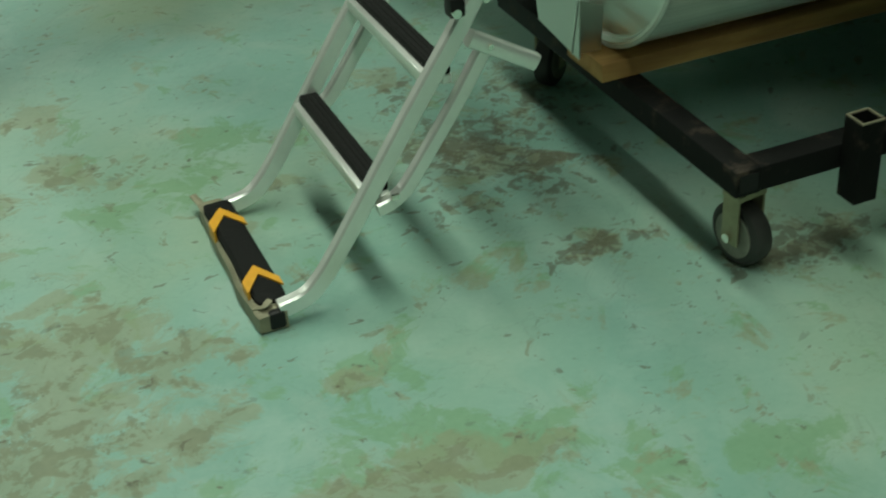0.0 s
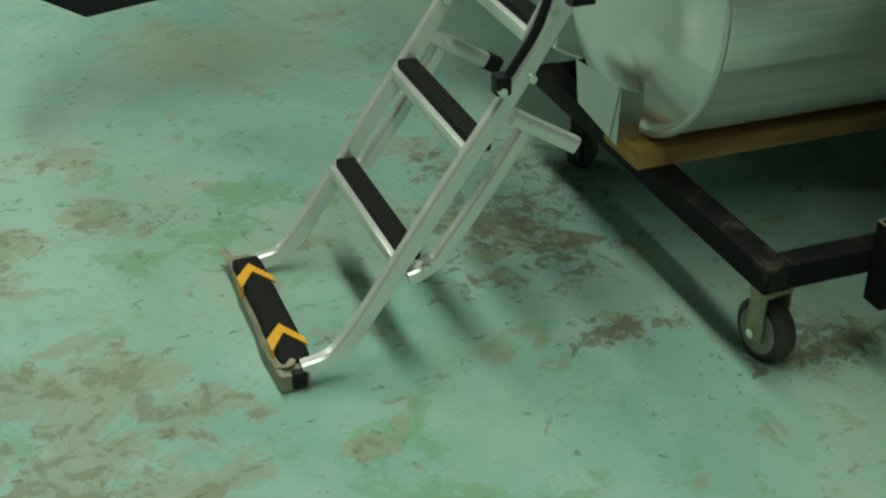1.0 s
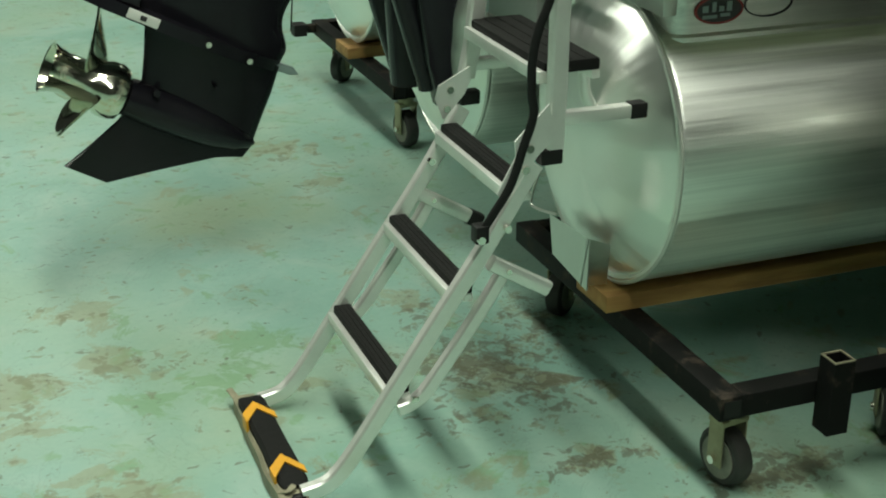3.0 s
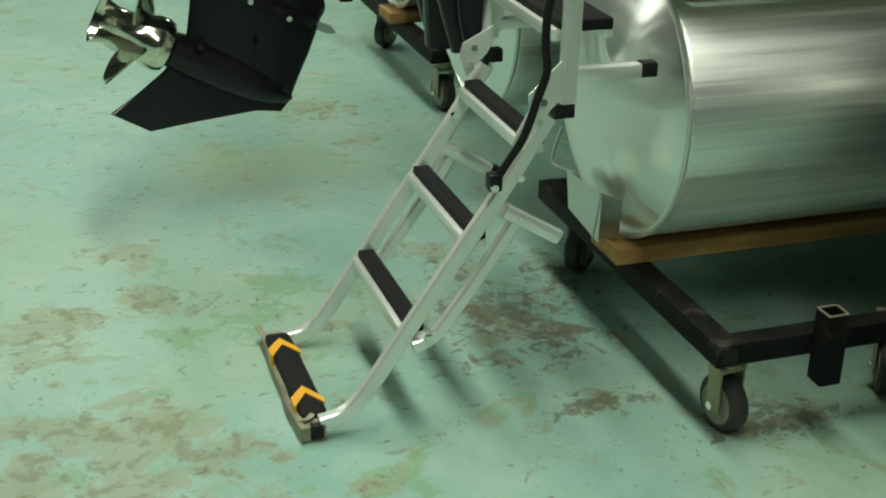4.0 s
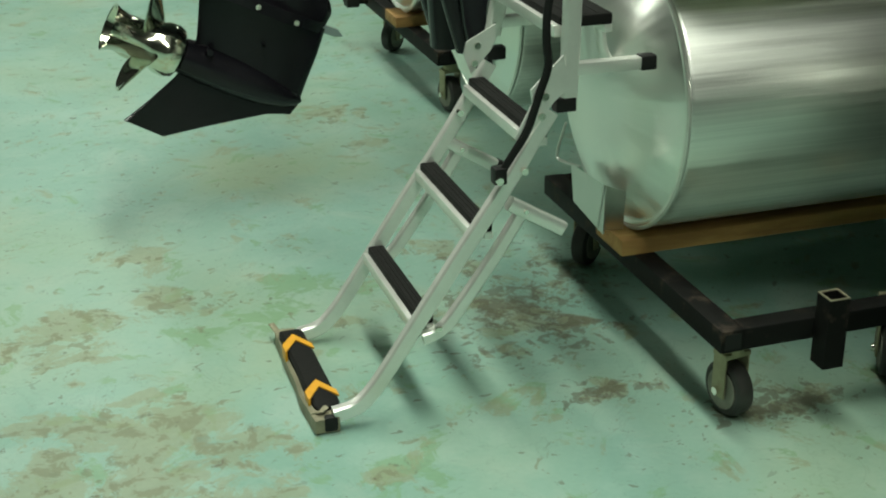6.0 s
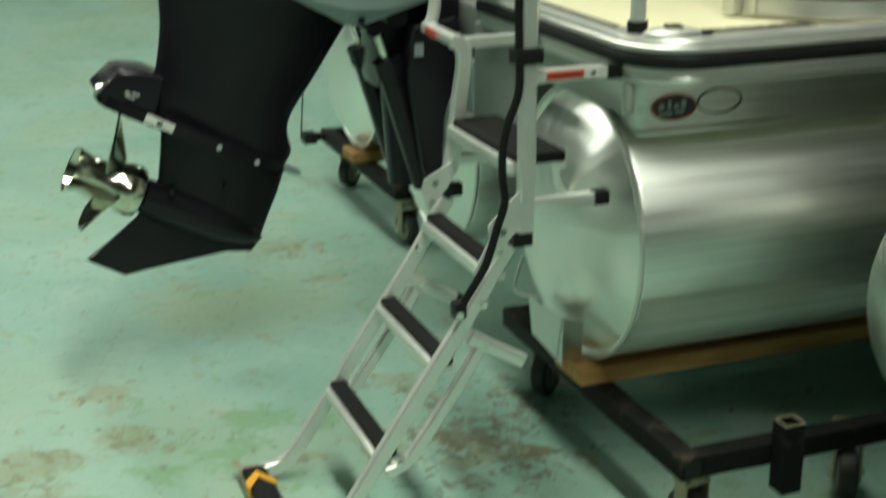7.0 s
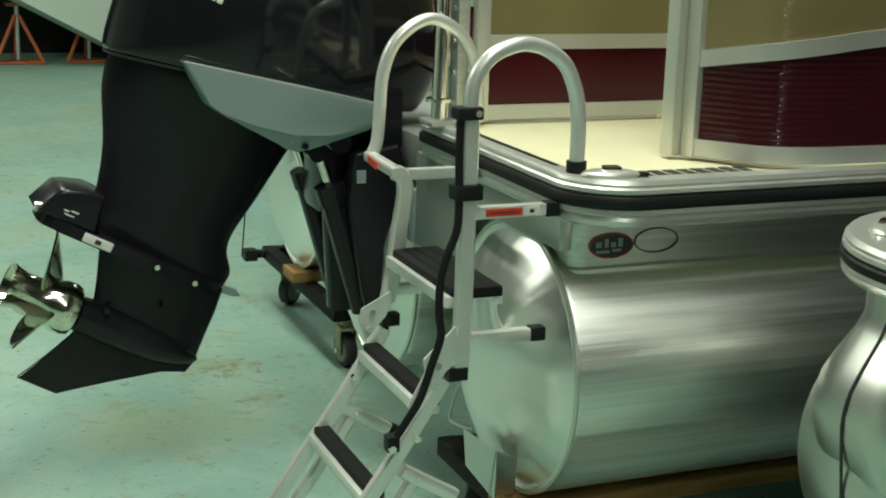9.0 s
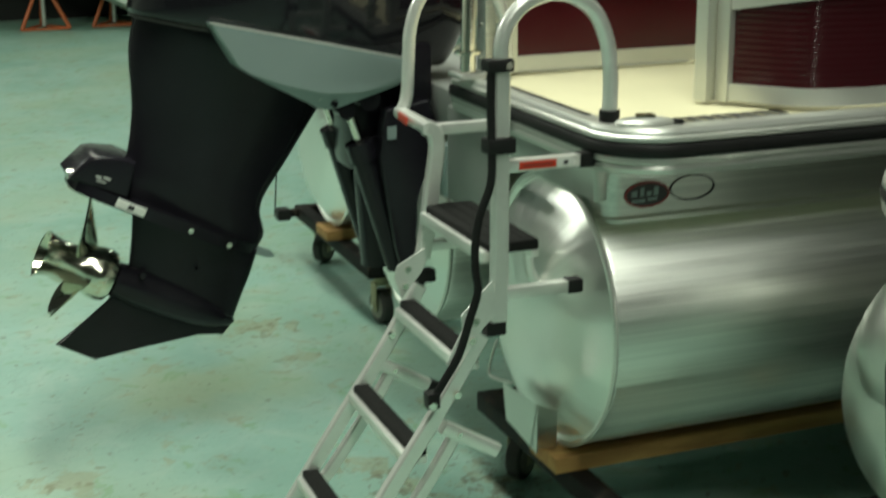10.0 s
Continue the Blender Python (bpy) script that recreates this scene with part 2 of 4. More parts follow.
YELLOW = plain("yellow_tape", (0.75, 0.36, 0.02), 0.5, 0.0, 90, 0.12, 20, 0.08)
CHROME = plain("polished_steel", (0.85, 0.83, 0.75), 0.12, 1.0, 40, 0.05, 6, 0.01)
BRASSY = plain("polished_propeller_steel", (0.7, 0.69, 0.58), 0.11, 1.0, 30, 0.05, 7, 0.02)
MOTOR = plain("black_motor_paint", (0.0115, 0.0105, 0.0145), 0.22, 0.0, 90, 0.3, 4, 0.03, spec=0.28)
COWL = plain("gloss_black_cowl", (0.011, 0.011, 0.014), 0.1, 0.0, 60, 0.2, 3, 0.008, coat=0.35, spec=0.4)
GREY = plain("grey_cowl_paint", (0.26, 0.335, 0.325), 0.36, 0.1, 90, 0.06, 3, 0.02)
# made-up dark deck tone, keeps reflections in the wine-red fence sheets dark
DARKDECK = plain("dark_reflected_deck", (0.045, 0.045, 0.042), 0.9, 0.0, 200, 0.25, 4, 0.3)
POD = plain("dull_pod_paint", (0.3, 0.315, 0.3), 0.5, 0.2, 60, 0.1, 5, 0.03)
STEEL, WOOD = worn_black("dolly_black_steel"), wood()
FORK = plain("zinc_caster_fork", (0.33, 0.31, 0.2), 0.5, 0.6, 60, 0.3, 20, 0.2)
TYRE = plain("dark_caster_rubber", (0.03, 0.03, 0.027), 0.6, 0.0, 80, 0.4, 25, 0.2)
WHEEL = plain("grey_caster_rubber", (0.2, 0.2, 0.16), 0.6, 0.0, 80, 0.35, 25, 0.2)
DIRTY = plain("grimy_metal", (0.27, 0.25, 0.17), 0.6, 0.3, 40, 0.4, 18, 0.3)
RED = plain("warning_red", (0.62, 0.05, 0.02), 0.45, 0.0, 60, 0.08, 8, 0.02)
WHITE = plain("label_white", (0.75, 0.76, 0.72), 0.45, 0.0, 60, 0.05, 8, 0.02)
DECAL = plain("dark_decal", (0.03, 0.028, 0.03), 0.4, 0.0, 60, 0.2, 8, 0.02)
DECAL_RED = plain("decal_red", (0.3, 0.03, 0.03), 0.4, 0.0, 60, 0.2, 20, 0.02)
ORANGE = plain("orange_stand_paint", (0.5, 0.12, 0.04), 0.5, 0.0, 30, 0.25, 5, 0.1)
HULL = plain("white_gelcoat", (0.62, 0.7, 0.62), 0.3, 0.0, 20, 0.05, 1.5, 0.02)
# near-black colour stands in for the gloom at the workshop's unlit ends
UNLITWALL = plain("unlit_black_wall", (0.012, 0.013, 0.012), 0.8, 0.0, 10, 0.4, 1.2, 0.2)
WALL = plain("grey_wall", (0.06, 0.065, 0.06), 0.8, 0.0, 10, 0.2, 0.8, 0.2)
PALEWALL = plain("pale_wall_paint", (0.6, 0.64, 0.58), 0.8, 0.0, 10, 0.08, 0.8, 0.15)
CEIL = plain("ceiling_paint", (0.1, 0.11, 0.1), 0.85, 0.0, 10, 0.2, 0.6, 0.2)


# ---- building helpers ----
def part(name, bm, material, parent=None, label="", smooth=35):
    """One mesh object from a bmesh, under a thing or a part."""
    bmesh.ops.recalc_face_normals(bm, faces=bm.faces)
    mesh = bpy.data.meshes.new(name)
    bm.to_mesh(mesh)
    bm.free()
    mesh.materials.append(material)
    if smooth:
        mesh.shade_smooth()
        mesh.set_sharp_from_angle(angle=radians(smooth))
    ob = new(name, mesh)
    if parent is not None:
        ob.parent = parent
        ob.matrix_parent_inverse = parent.matrix_world.inverted() if parent.type == "EMPTY" and parent.parent is None else Matrix()
    if label:
        ob["label"] = label
    return ob


def thing(name, at, label, category, group="", kind=""):
    ob = new(name)
    ob.location, ob.empty_display_size = at, 0.1
    ob.matrix_world = Matrix.Translation(at)
    return tagged(ob, label, category, group, kind)


def box(lo, hi, bevel=0.0, bm=None, m=None, seg=2):
    bm = bm or bmesh.new()
    verts = bmesh.ops.create_cube(bm, size=1)["verts"]
    size, mid = Vector(hi) - Vector(lo), (Vector(hi) + Vector(lo)) / 2
    for v in verts:
        v.co = Vector(a * b for a, b in zip(v.co, size)) + mid
    if bevel:
        edges = list({e for v in verts for e in v.link_edges})
        made = bmesh.ops.bevel(bm, geom=edges, offset=bevel, segments=seg, affect="EDGES", profile=0.6)
        verts = list({v for f in made["faces"] for v in f.verts} | {v for v in verts if v.is_valid})
    if m is not None:
        bmesh.ops.transform(bm, matrix=m, verts=verts)
    return bm


def rod(a, b, r, seg=20, bm=None, r2=None):
    """A closed round bar from a to b."""
    bm = bm or bmesh.new()
    a, b = Vector(a), Vector(b)
    m = Matrix.Translation((a + b) / 2) @ (b - a).to_track_quat("Z", "Y").to_matrix().to_4x4()
    bmesh.ops.create_cone(bm, cap_ends=True, segments=seg, radius1=r, radius2=r if r2 is None else r2, depth=(b - a).length, matrix=m)
    return bm


def rings(bm, loops, closed=False, caps=True):
    """Skins between rings of equal length."""
    rows = [[bm.verts.new(p) for p in loop] for loop in loops]
    pairs = list(zip(rows, rows[1:])) + ([(rows[-1], rows[0])] if closed else [])
    for a, b in pairs:
        for k in range(len(a)):
            bm.faces.new((a[k], a[(k + 1) % len(a)], b[(k + 1) % len(a)], b[k]))
    if caps and not closed:
        bm.faces.new(rows[0][::-1])
        bm.faces.new(rows[-1])
    return bm


def smooth_path(points, steps=6):
    """A Catmull-Rom line through the points."""
    pts = [Vector(p) for p in points]
    ext = [2 * pts[0] - pts[1]] + pts + [2 * pts[-1] - pts[-2]]
    out = []
    for a, b, c, d in zip(ext, ext[1:], ext[2:], ext[3:]):
        for k in range(steps):
            t = k / steps
            out.append(0.5 * (2 * b + (c - a) * t + (2 * a - 5 * b + 4 * c - d) * t * t + (3 * b - a - 3 * c + d) * t**3))
    return out + [pts[-1]]


def pipe(points, w, d=None, up=(0, 1, 0), seg=16, power=2.0, bm=None):
    """A tube along a line; w across, d along up; power over 2 squares its section."""
    bm = bm or bmesh.new()
    d = w if d is None else d
    loops, up = [], Vector(up)
    for k, p in enumerate(points):
        along = (Vector(points[min(k + 1, len(points) - 1)]) - Vector(points[max(k - 1, 0)])).normalized()
        side = along.cross(up).normalized()
        top = side.cross(along).normalized()
        loop = []
        if power > 4:
            c = min(w, d) * 0.16
            for j, k2 in ((-1, -1), (1, -1), (1, 1), (-1, 1)):
                ends = [(j * (w / 2 - c), k2 * d / 2), (j * w / 2, k2 * (d / 2 - c))]
                loop += [Vector(p) + side * q + top * r for q, r in (ends if j * k2 < 0 else ends[::-1])]
            loops.append(loop)
            continue
        for j in range(seg):
            a = 2 * math.pi * (j + 0.5) / seg
            c, s = math.cos(a), math.sin(a)
            c, s = math.copysign(abs(c) ** (2 / power), c), math.copysign(abs(s) ** (2 / power), s)
            loop.append(Vector(p) + side * c * w / 2 + top * s * d / 2)
        loops.append(loop)
    return rings(bm, loops)


def plate(outline, y, half, bevel=0.0, bm=None):
    """An outline in x and z, thick along y."""
    bm = bm or bmesh.new()
    front = [bm.verts.new((x, y - half, z)) for x, z in outline]
    back = [bm.verts.new((x, y + half, z)) for x, z in outline]
    faces = [bm.faces.new(front), bm.faces.new(back[::-1])]
    n = len(outline)
    for k in range(n):
        faces.append(bm.faces.new((front[k], back[k], back[(k + 1) % n], front[(k + 1) % n])))
    if bevel:
        edges = list(faces[0].edges) + list(faces[1].edges)
        bmesh.ops.bevel(bm, geom=edges, offset=bevel, segments=3, affect="EDGES", profile=0.6)
    return bm


def sweep(profile, line, inward):
    """A moulding: profile points (out, up) carried along a line in plan, out being against inward."""
    bm = bmesh.new()
    loops = []
    for p, q in zip(line, inward):
        p, q = Vector(p), Vector(q).normalized()
        loops.append([p - q * o + Vector((0, 0, u)) for o, u in profile])
    return rings(bm, loops)


# ---- setting ----
def slab(name, lo, hi, material, label, category):
    return tagged(part(name, box(lo, hi), material, None, "", 0), label, category, "", "structure")


slab("floor", (-10, -9, -0.2), (13, 12.2, 0.0), FLOOR, "teal painted concrete workshop floor, worn and stained brown", "floor")
slab("wall_north", (-10, 12.2, -0.2), (13, 12.4, 5.4), UNLITWALL, "far workshop wall, coloured near-black to look unlit", "wall")
slab("wall_south", (-10, -9.2, -0.2), (13, -9.0, 5.4), WALL, "grey workshop wall", "wall")
slab("wall_west", (-10.2, -9.2, -0.2), (-10, 12.4, 5.4), PALEWALL, "pale painted workshop wall", "wall")
slab("wall_east", (13, -9.2, -0.2), (13.2, 12.4, 5.4), UNLITWALL, "workshop wall, coloured near-black to look unlit", "wall")
slab("ceiling", (-10.2, -9.2, 5.4), (13.2, 12.4, 5.6), CEIL, "grey workshop ceiling", "ceiling")

# ---- pontoon boat ----
R, ZC, DECK, SIDE, STERN, BOW = 0.3175, 0.582, 1.062, -0.4, -0.045, 5.2
PORT, WELL = 2.5, 0.475
boat = thing("pontoon_boat", (0, 0.93, 0), "aluminium pontoon boat with wine-red fence panels on wheeled dollies", "boat")


def pontoon(y):
    tube = bmesh.new()
    loops = []
    for x, r in ((0.012, R - 0.004), (0.02, R), (1.3, R), (1.306, R + 0.002), (1.312, R), (BOW, R)):
        loops.append([(x, y + r * math.cos(2 * math.pi * k / 96), ZC + r * math.sin(2 * math.pi * k / 96)) for k in range(96)])
    ob = part("pontoon", rings(tube, loops), TUBE, boat)
    cap = bmesh.new()
    loops = []
    for x, r in ((0.006, R - 0.003), (-0.004, R - 0.0045), (-0.006, R - 0.010), (0.003, R - 0.016), (-0.016, R * 0.88), (-0.043, R * 0.76), (-0.064, R * 0.6), (-0.072, R * 0.45),
                 (-0.076, R * 0.25), (-0.077, 0.004)):
        deep = 0.011 * (r / R) ** 2 * (1 if r < R - 0.017 else 0)
        loops.append([(x + deep * noise.noise((3.4 * math.cos(2 * math.pi * k / 96), 3.4 * math.sin(2 * math.pi * k / 96), y)), r * math.cos(2 * math.pi * k / 96),
                       r * math.sin(2 * math.pi * k / 96)) for k in range(96)])
    rings(cap, loops)
    c = part("end_cap", cap, CAP, ob, "dished aluminium end plate with welded rim")
    c.location = (0.008, y, ZC)
    weld = bmesh.new()
    ring = [(0.006, y + (R - 0.001) * math.cos(2 * math.pi * k / 96), ZC + (R - 0.001) * math.sin(2 * math.pi * k / 96)) for k in range(97)]
    part("weld_bead", pipe(ring, 0.0095, up=(1, 0, 0), seg=8), TRIM, ob, "bright weld bead round the end plate")
    if y > 0.5:
        return ob
    g = bmesh.new()
    # folded bracket low on the end plate
    ya, yb = y - 0.135, y + 0.04
    rings(g, [[(-0.096, ya - 0.013, 0.414), (-0.096, yb, 0.40), (-0.096, yb - 0.02, 0.315), (-0.096, ya - 0.012, 0.297)],
              [(-0.092, ya - 0.011, 0.411), (-0.092, yb, 0.397), (-0.092, yb - 0.02, 0.318), (-0.092, ya - 0.01, 0.3)]])
    part("bracket_plate", g, SHEET, ob, "pale folded aluminium bracket plate")
    s = bmesh.new()
    rings(s, [[(-0.096, ya - 0.013, 0.414), (-0.096, ya + 0.014, 0.297), (-0.024, ya + 0.036, 0.282), (-0.036, ya + 0.005, 0.385)],
              [(-0.096, ya - 0.009, 0.414), (-0.096, ya + 0.018, 0.297), (-0.024, ya + 0.04, 0.282), (-0.036, ya + 0.009, 0.385)]])
    part("bracket_side", s, NOSE, ob)
    return ob


near_tube, middle_tube, far_tube = pontoon(0.0), pontoon(0.935), pontoon(2.1)
far_tube.location.x += 0.1

part("wire_hook", pipe(smooth_path([(-0.015, 0.262, 0.42), (-0.02, 0.282, 0.37), (-0.025, 0.288, 0.325), (-0.02, 0.25, 0.322), (-0.006, 0.19, 0.33)]), 0.007, seg=8), TRIM, near_tube)
part("slack_wire", pipe(smooth_path([(-0.13, 2.4, 0.235), (-0.118, 2.39, 0.45), (-0.125, 2.385, 0.65), (-0.11, 2.36, 0.84)]), 0.006, seg=6), RUBBER, far_tube, "thin black wire hanging down")
# deck with rounded corners, and its trim in three bands
corner = 0.14


def deck_line(inset=0.0, steps=10):
    """The motor well's edge, the stern edge and the starboard side in plan, with inward directions."""
    line, inward = [(0.6, WELL - inset, 0), (STERN + inset, WELL - inset, 0)], [(0, -1, 0), (1, -1, 0)]
    cx, cy, r = STERN + corner, SIDE + corner, corner - inset
    for k in range(steps + 1):
        a = math.pi + (math.pi / 2) * k / steps
        line.append((cx + r * math.cos(a), cy + r * math.sin(a), 0))
        inward.append((-math.cos(a), -math.sin(a), 0))
    line.append((BOW, SIDE + inset, 0))
    inward.append((0, 1, 0))
    return line, inward


line, inward = deck_line()
bm = bmesh.new()
pts, _ = deck_line(0.05)
top = [(x, y, DECK - 0.006) for x, y, z in pts] + [(BOW, PORT - 0.05, DECK - 0.006), (0.6, PORT - 0.05, DECK - 0.006)]
rings(bm, [top, [(x, y, DECK - 0.035) for x, y, z in top]])
part("deck", bm, VINYL, boat, "cream vinyl deck floor")
part("deck_trim", sweep([(0, DECK - 0.030), (0.004, DECK - 0.026), (0.004, DECK - 0.018), (-0.002, DECK - 0.014), (-0.002, DECK - 0.009), (-0.008, DECK - 0.001),
                         (-0.014, DECK), (-0.05, DECK), (-0.055, DECK - 0.005), (-0.055, DECK - 0.030)], line, inward), TRIM, boat, "bright anodised upper deck trim")
part("rub_strip", sweep([(0.006, DECK - 0.058), (0.010, DECK - 0.052), (0.010, DECK - 0.037), (0.006, DECK - 0.031), (-0.03, DECK - 0.031), (-0.03, DECK - 0.058)], line, inward),
     RUBBER, boat, "black rubber rub strip")
part("lower_trim", sweep([(-0.012, DECK - 0.098), (-0.002, DECK - 0.092), (0.002, DECK - 0.082), (-0.001, DECK - 0.074), (0.005, DECK - 0.068), (0.004, DECK - 0.059), (-0.03, DECK - 0.059),
                          (-0.03, DECK - 0.098)], line, inward), TRIM, boat, "bright lower deck trim")
slot = bmesh.new()
box((STERN + 0.03, -0.2, DECK + 0.0005), (STERN + 0.042, 0.4, DECK + 0.002), 0, slot)
part("trim_slot", slot, RUBBER, boat)
# stern face under the trim, and the sloped side skirt
part("stern_beam", box((STERN + 0.02, SIDE + 0.14, DECK - 0.17), (STERN + 0.05, WELL - 0.01, DECK - 0.06), 0.004), SHEET, boat)
sl, si = [(0.022, 0.02, 0)], [(1, 0, 0)]
for k in range(9):
    a = math.pi + (math.pi / 2) * k / 8
    sl.append((0.072 + 0.05 * math.cos(a), -0.152 + 0.05 * math.sin(a), 0))
    si.append((-math.cos(a), -math.sin(a), 0))
sl.append((BOW, -0.202, 0))
si.append((0, 1, 0))
part("side_skirt", sweep([(0.006, DECK - 0.06), (0.004, DECK - 0.1), (0.0, DECK - 0.12), (0.0, 0.838), (0.007, 0.833), (0.007, 0.824), (-0.012, 0.82), (-0.012, DECK - 0.06)], sl, si), SKIRT, boat,
     "brushed aluminium side skirt")


def oval(cx, cz, rx, rz, y, depth, hole=0.0):
    b = bmesh.new()
    outer = [(cx + rx * math.cos(2 * math.pi * k / 40), y, cz + rz * math.sin(2 * math.pi * k / 40)) for k in range(40)]
    if hole:
        inner = [(cx + (rx - hole) * math.cos(2 * math.pi * k / 40), y, cz + (rz - hole) * math.sin(2 * math.pi * k / 40)) for k in range(40)]
        return rings(b, [outer, inner, [(x, yy + depth, z) for x, yy, z in inner], [(x, yy + depth, z) for x, yy, z in outer]], closed=True)
    return rings(b, [outer, [(x, yy + depth, z) for x, yy, z in outer]])


tilt = Matrix.Translation((0.04, -0.202, 0.9)) @ Matrix.Diagonal((1.06, 1, 1.05, 1))
for name, b, m in (("emblem_disc", oval(0.085, -0.017, 0.05, 0.026, -0.004, 0.004), DECAL), ("emblem_band", oval(0.085, -0.017, 0.051, 0.027, -0.0045, 0.004, 0.004), DECAL_RED),
                   ("emblem_ring", oval(0.19, -0.012, 0.052, 0.027, -0.004, 0.004, 0.0025), DECAL)):
    bmesh.ops.transform(b, matrix=tilt, verts=b.verts)
    part(name, b, m, boat)
for dx, dz, w, h in ((-0.03, 0.003, 0.012, 0.012), (-0.012, 0.006, 0.008, 0.018), (0.004, 0.002, 0.01, 0.01), (0.02, 0.006, 0.01, 0.018), (-0.02, -0.012, 0.03, 0.006), (0.012, -0.01, 0.02, 0.006)):
    b = box((0.085 + dx - w / 2, -0.0062, -0.017 + dz - h / 2), (0.085 + dx + w / 2, -0.004, -0.017 + dz + h / 2))
    bmesh.ops.transform(b, matrix=tilt, verts=b.verts)
    part("emblem_mark", b, GREY, boat)
# dark maker's mark on the deck edge, as plain bars
bx = 0.11
for w in (0.026, 0.010, 0.026, 0.026, 0.024, 0.028, 0.024, 0.026, 0.022):
    part("deck_mark", box((bx, SIDE + 0.058, DECK - 0.0055), (bx + w, SIDE + 0.125, DECK - 0.004)), DECAL, boat)
    bx += w + 0.009


def cleat(x, y, z, turn, parent):
    """A flush chrome cleat: an oval dome with a folded bar."""
    b = bmesh.new()
    bmesh.ops.create_uvsphere(b, u_segments=28, v_segments=14, radius=1, matrix=Matrix.Translation((x, y, z)) @ Matrix.Rotation(turn, 4, "Z") @ Matrix.Diagonal((0.062, 0.03, 0.013, 1)))
    ob = part("cleat", b, TRIM, parent, "polished oval cleat")
    b = box((-0.02, -0.014, 0.006), (0.02, 0.014, 0.018), 0.005)
    bmesh.ops.transform(b, matrix=Matrix.Translation((x, y, z)) @ Matrix.Rotation(turn, 4, "Z"), verts=b.verts)
    part("cleat_bar", b, CHROME, ob)
    b = box((0.058, -0.012, -0.002), (0.078, 0.012, 0.006), 0.003)
    bmesh.ops.transform(b, matrix=Matrix.Translation((x, y, z)) @ Matrix.Rotation(turn, 4, "Z"), verts=b.verts)
    part("cleat_foot", b, RUBBER, ob)


cleat(0.045, -0.335, DECK + 0.004, radians(-14), boat)

# fence: the straight inner panel and the rounded corner panel
FT = 1.74


def wall_line(points):
    """Plan points with normals to the left of travel."""
    out = []
    for k, p in enumerate(points):
        a, b = Vector(points[max(k - 1, 0)]), Vector(points[min(k + 1, len(points) - 1)])
        d = (b - a).normalized()
        out.append((Vector(p), Vector((-d.y, d.x, 0))))
    return out


def ribbon(run, z0, z1, out0, out1):
    """A strip along a plan line between two heights (numbers or functions of the run 0..1)."""
    b, loops, n = bmesh.new(), [], len(run)
    for k, (p, q) in enumerate(run):
        lo = z0(k / (n - 1)) if callable(z0) else z0
        hi = z1(k / (n - 1)) if callable(z1) else z1
        loops.append([p + q * out0 + Vector((0, 0, lo)), p + q * out1 + Vector((0, 0, lo)), p + q * out1 + Vector((0, 0, hi)), p + q * out0 + Vector((0, 0, hi))])
    return rings(b, loops)


def fence_panel(points, mid, name, low_sheet=FLAT_WINE, high_sheet=FLAT_TAN):
    run = wall_line(points)
    first = part(name, ribbon(run, DECK + 0.006, DECK + 0.042, -0.016, 0.016), FENCE, boat, "painted aluminium fence panel frame")
    part("mid_rail", ribbon(run, lambda t: mid(t) - 0.018, lambda t: mid(t) + 0.018, -0.016, 0.016), FENCE, first)
    part("top_rail", ribbon(run, FT - 0.03, FT, -0.018, 0.018), FENCE, first)
    part("lower_sheet", ribbon(run, DECK + 0.036, lambda t: mid(t) - 0.012, -0.004, 0.004), low_sheet, first, "glossy wine-red panel sheet")
    part("upper_sheet", ribbon(run, lambda t: mid(t) + 0.012, FT - 0.02, -0.004, 0.004), high_sheet, first, "glossy bronze-tan panel sheet")
    return first


def fence_post(x, y, w, d, parent, turn=0.0):
    m = Matrix.Translation((x, y, 0)) @ Matrix.Rotation(turn, 4, "Z")
    return part("fence_post", box((-w / 2, -d / 2, DECK + 0.002), (w / 2, d / 2, FT), 0.004, m=m), FENCE, parent)


inner = fence_panel([(0.09 + 0.06 * k, 0.40, 0) for k in range(10)], lambda t: 1.26, "inner_fence_panel")
fence_post(0.075, 0.40, 0.035, 0.035, inner)
fence_post(0.65, 0.40, 0.035, 0.035, inner)
arc = smooth_path([(0.335, -0.172, 0), (0.383, -0.24, 0), (0.44, -0.305, 0), (0.54, -0.335, 0), (0.653, -0.342, 0), (0.85, -0.345, 0), (1.15, -0.35, 0), (1.5, -0.35, 0)], 5)
outer = fence_panel(arc, lambda t: 1.277 + 0.10 * t, "corner_fence_panel", WINE, TAN)
fence_post(0.296, -0.148, 0.034, 0.034, outer, radians(20))
fence_post(0.334, -0.172, 0.036, 0.034, outer, radians(20))
part("upright", box((0.90, -0.364, 1.335), (0.925, -0.326, FT - 0.02), 0.003), FENCE, outer)
side = fence_panel([(1.52 + 0.4 * k, -0.35, 0) for k in range(10)], lambda t: 1.377, "side_fence_panel")
rear = fence_panel([(0.675, 0.42 + 0.15 * k, 0) for k in range(14)], lambda t: 1.26, "rear_fence_panel")
perf = bmesh.new()
box((0.02, 0.415, DECK), (0.05, 0.47, FT), 0.003, perf)
part("hinge_post", perf, SKIRT, boat, "grey aluminium hinge post with rivets")
for k in range(8):
    part("rivet", rod((0.022, 0.44, 1.1 + 0.08 * k), (0.016, 0.44, 1.1 + 0.08 * k), 0.005, 10), CHROME, boat)

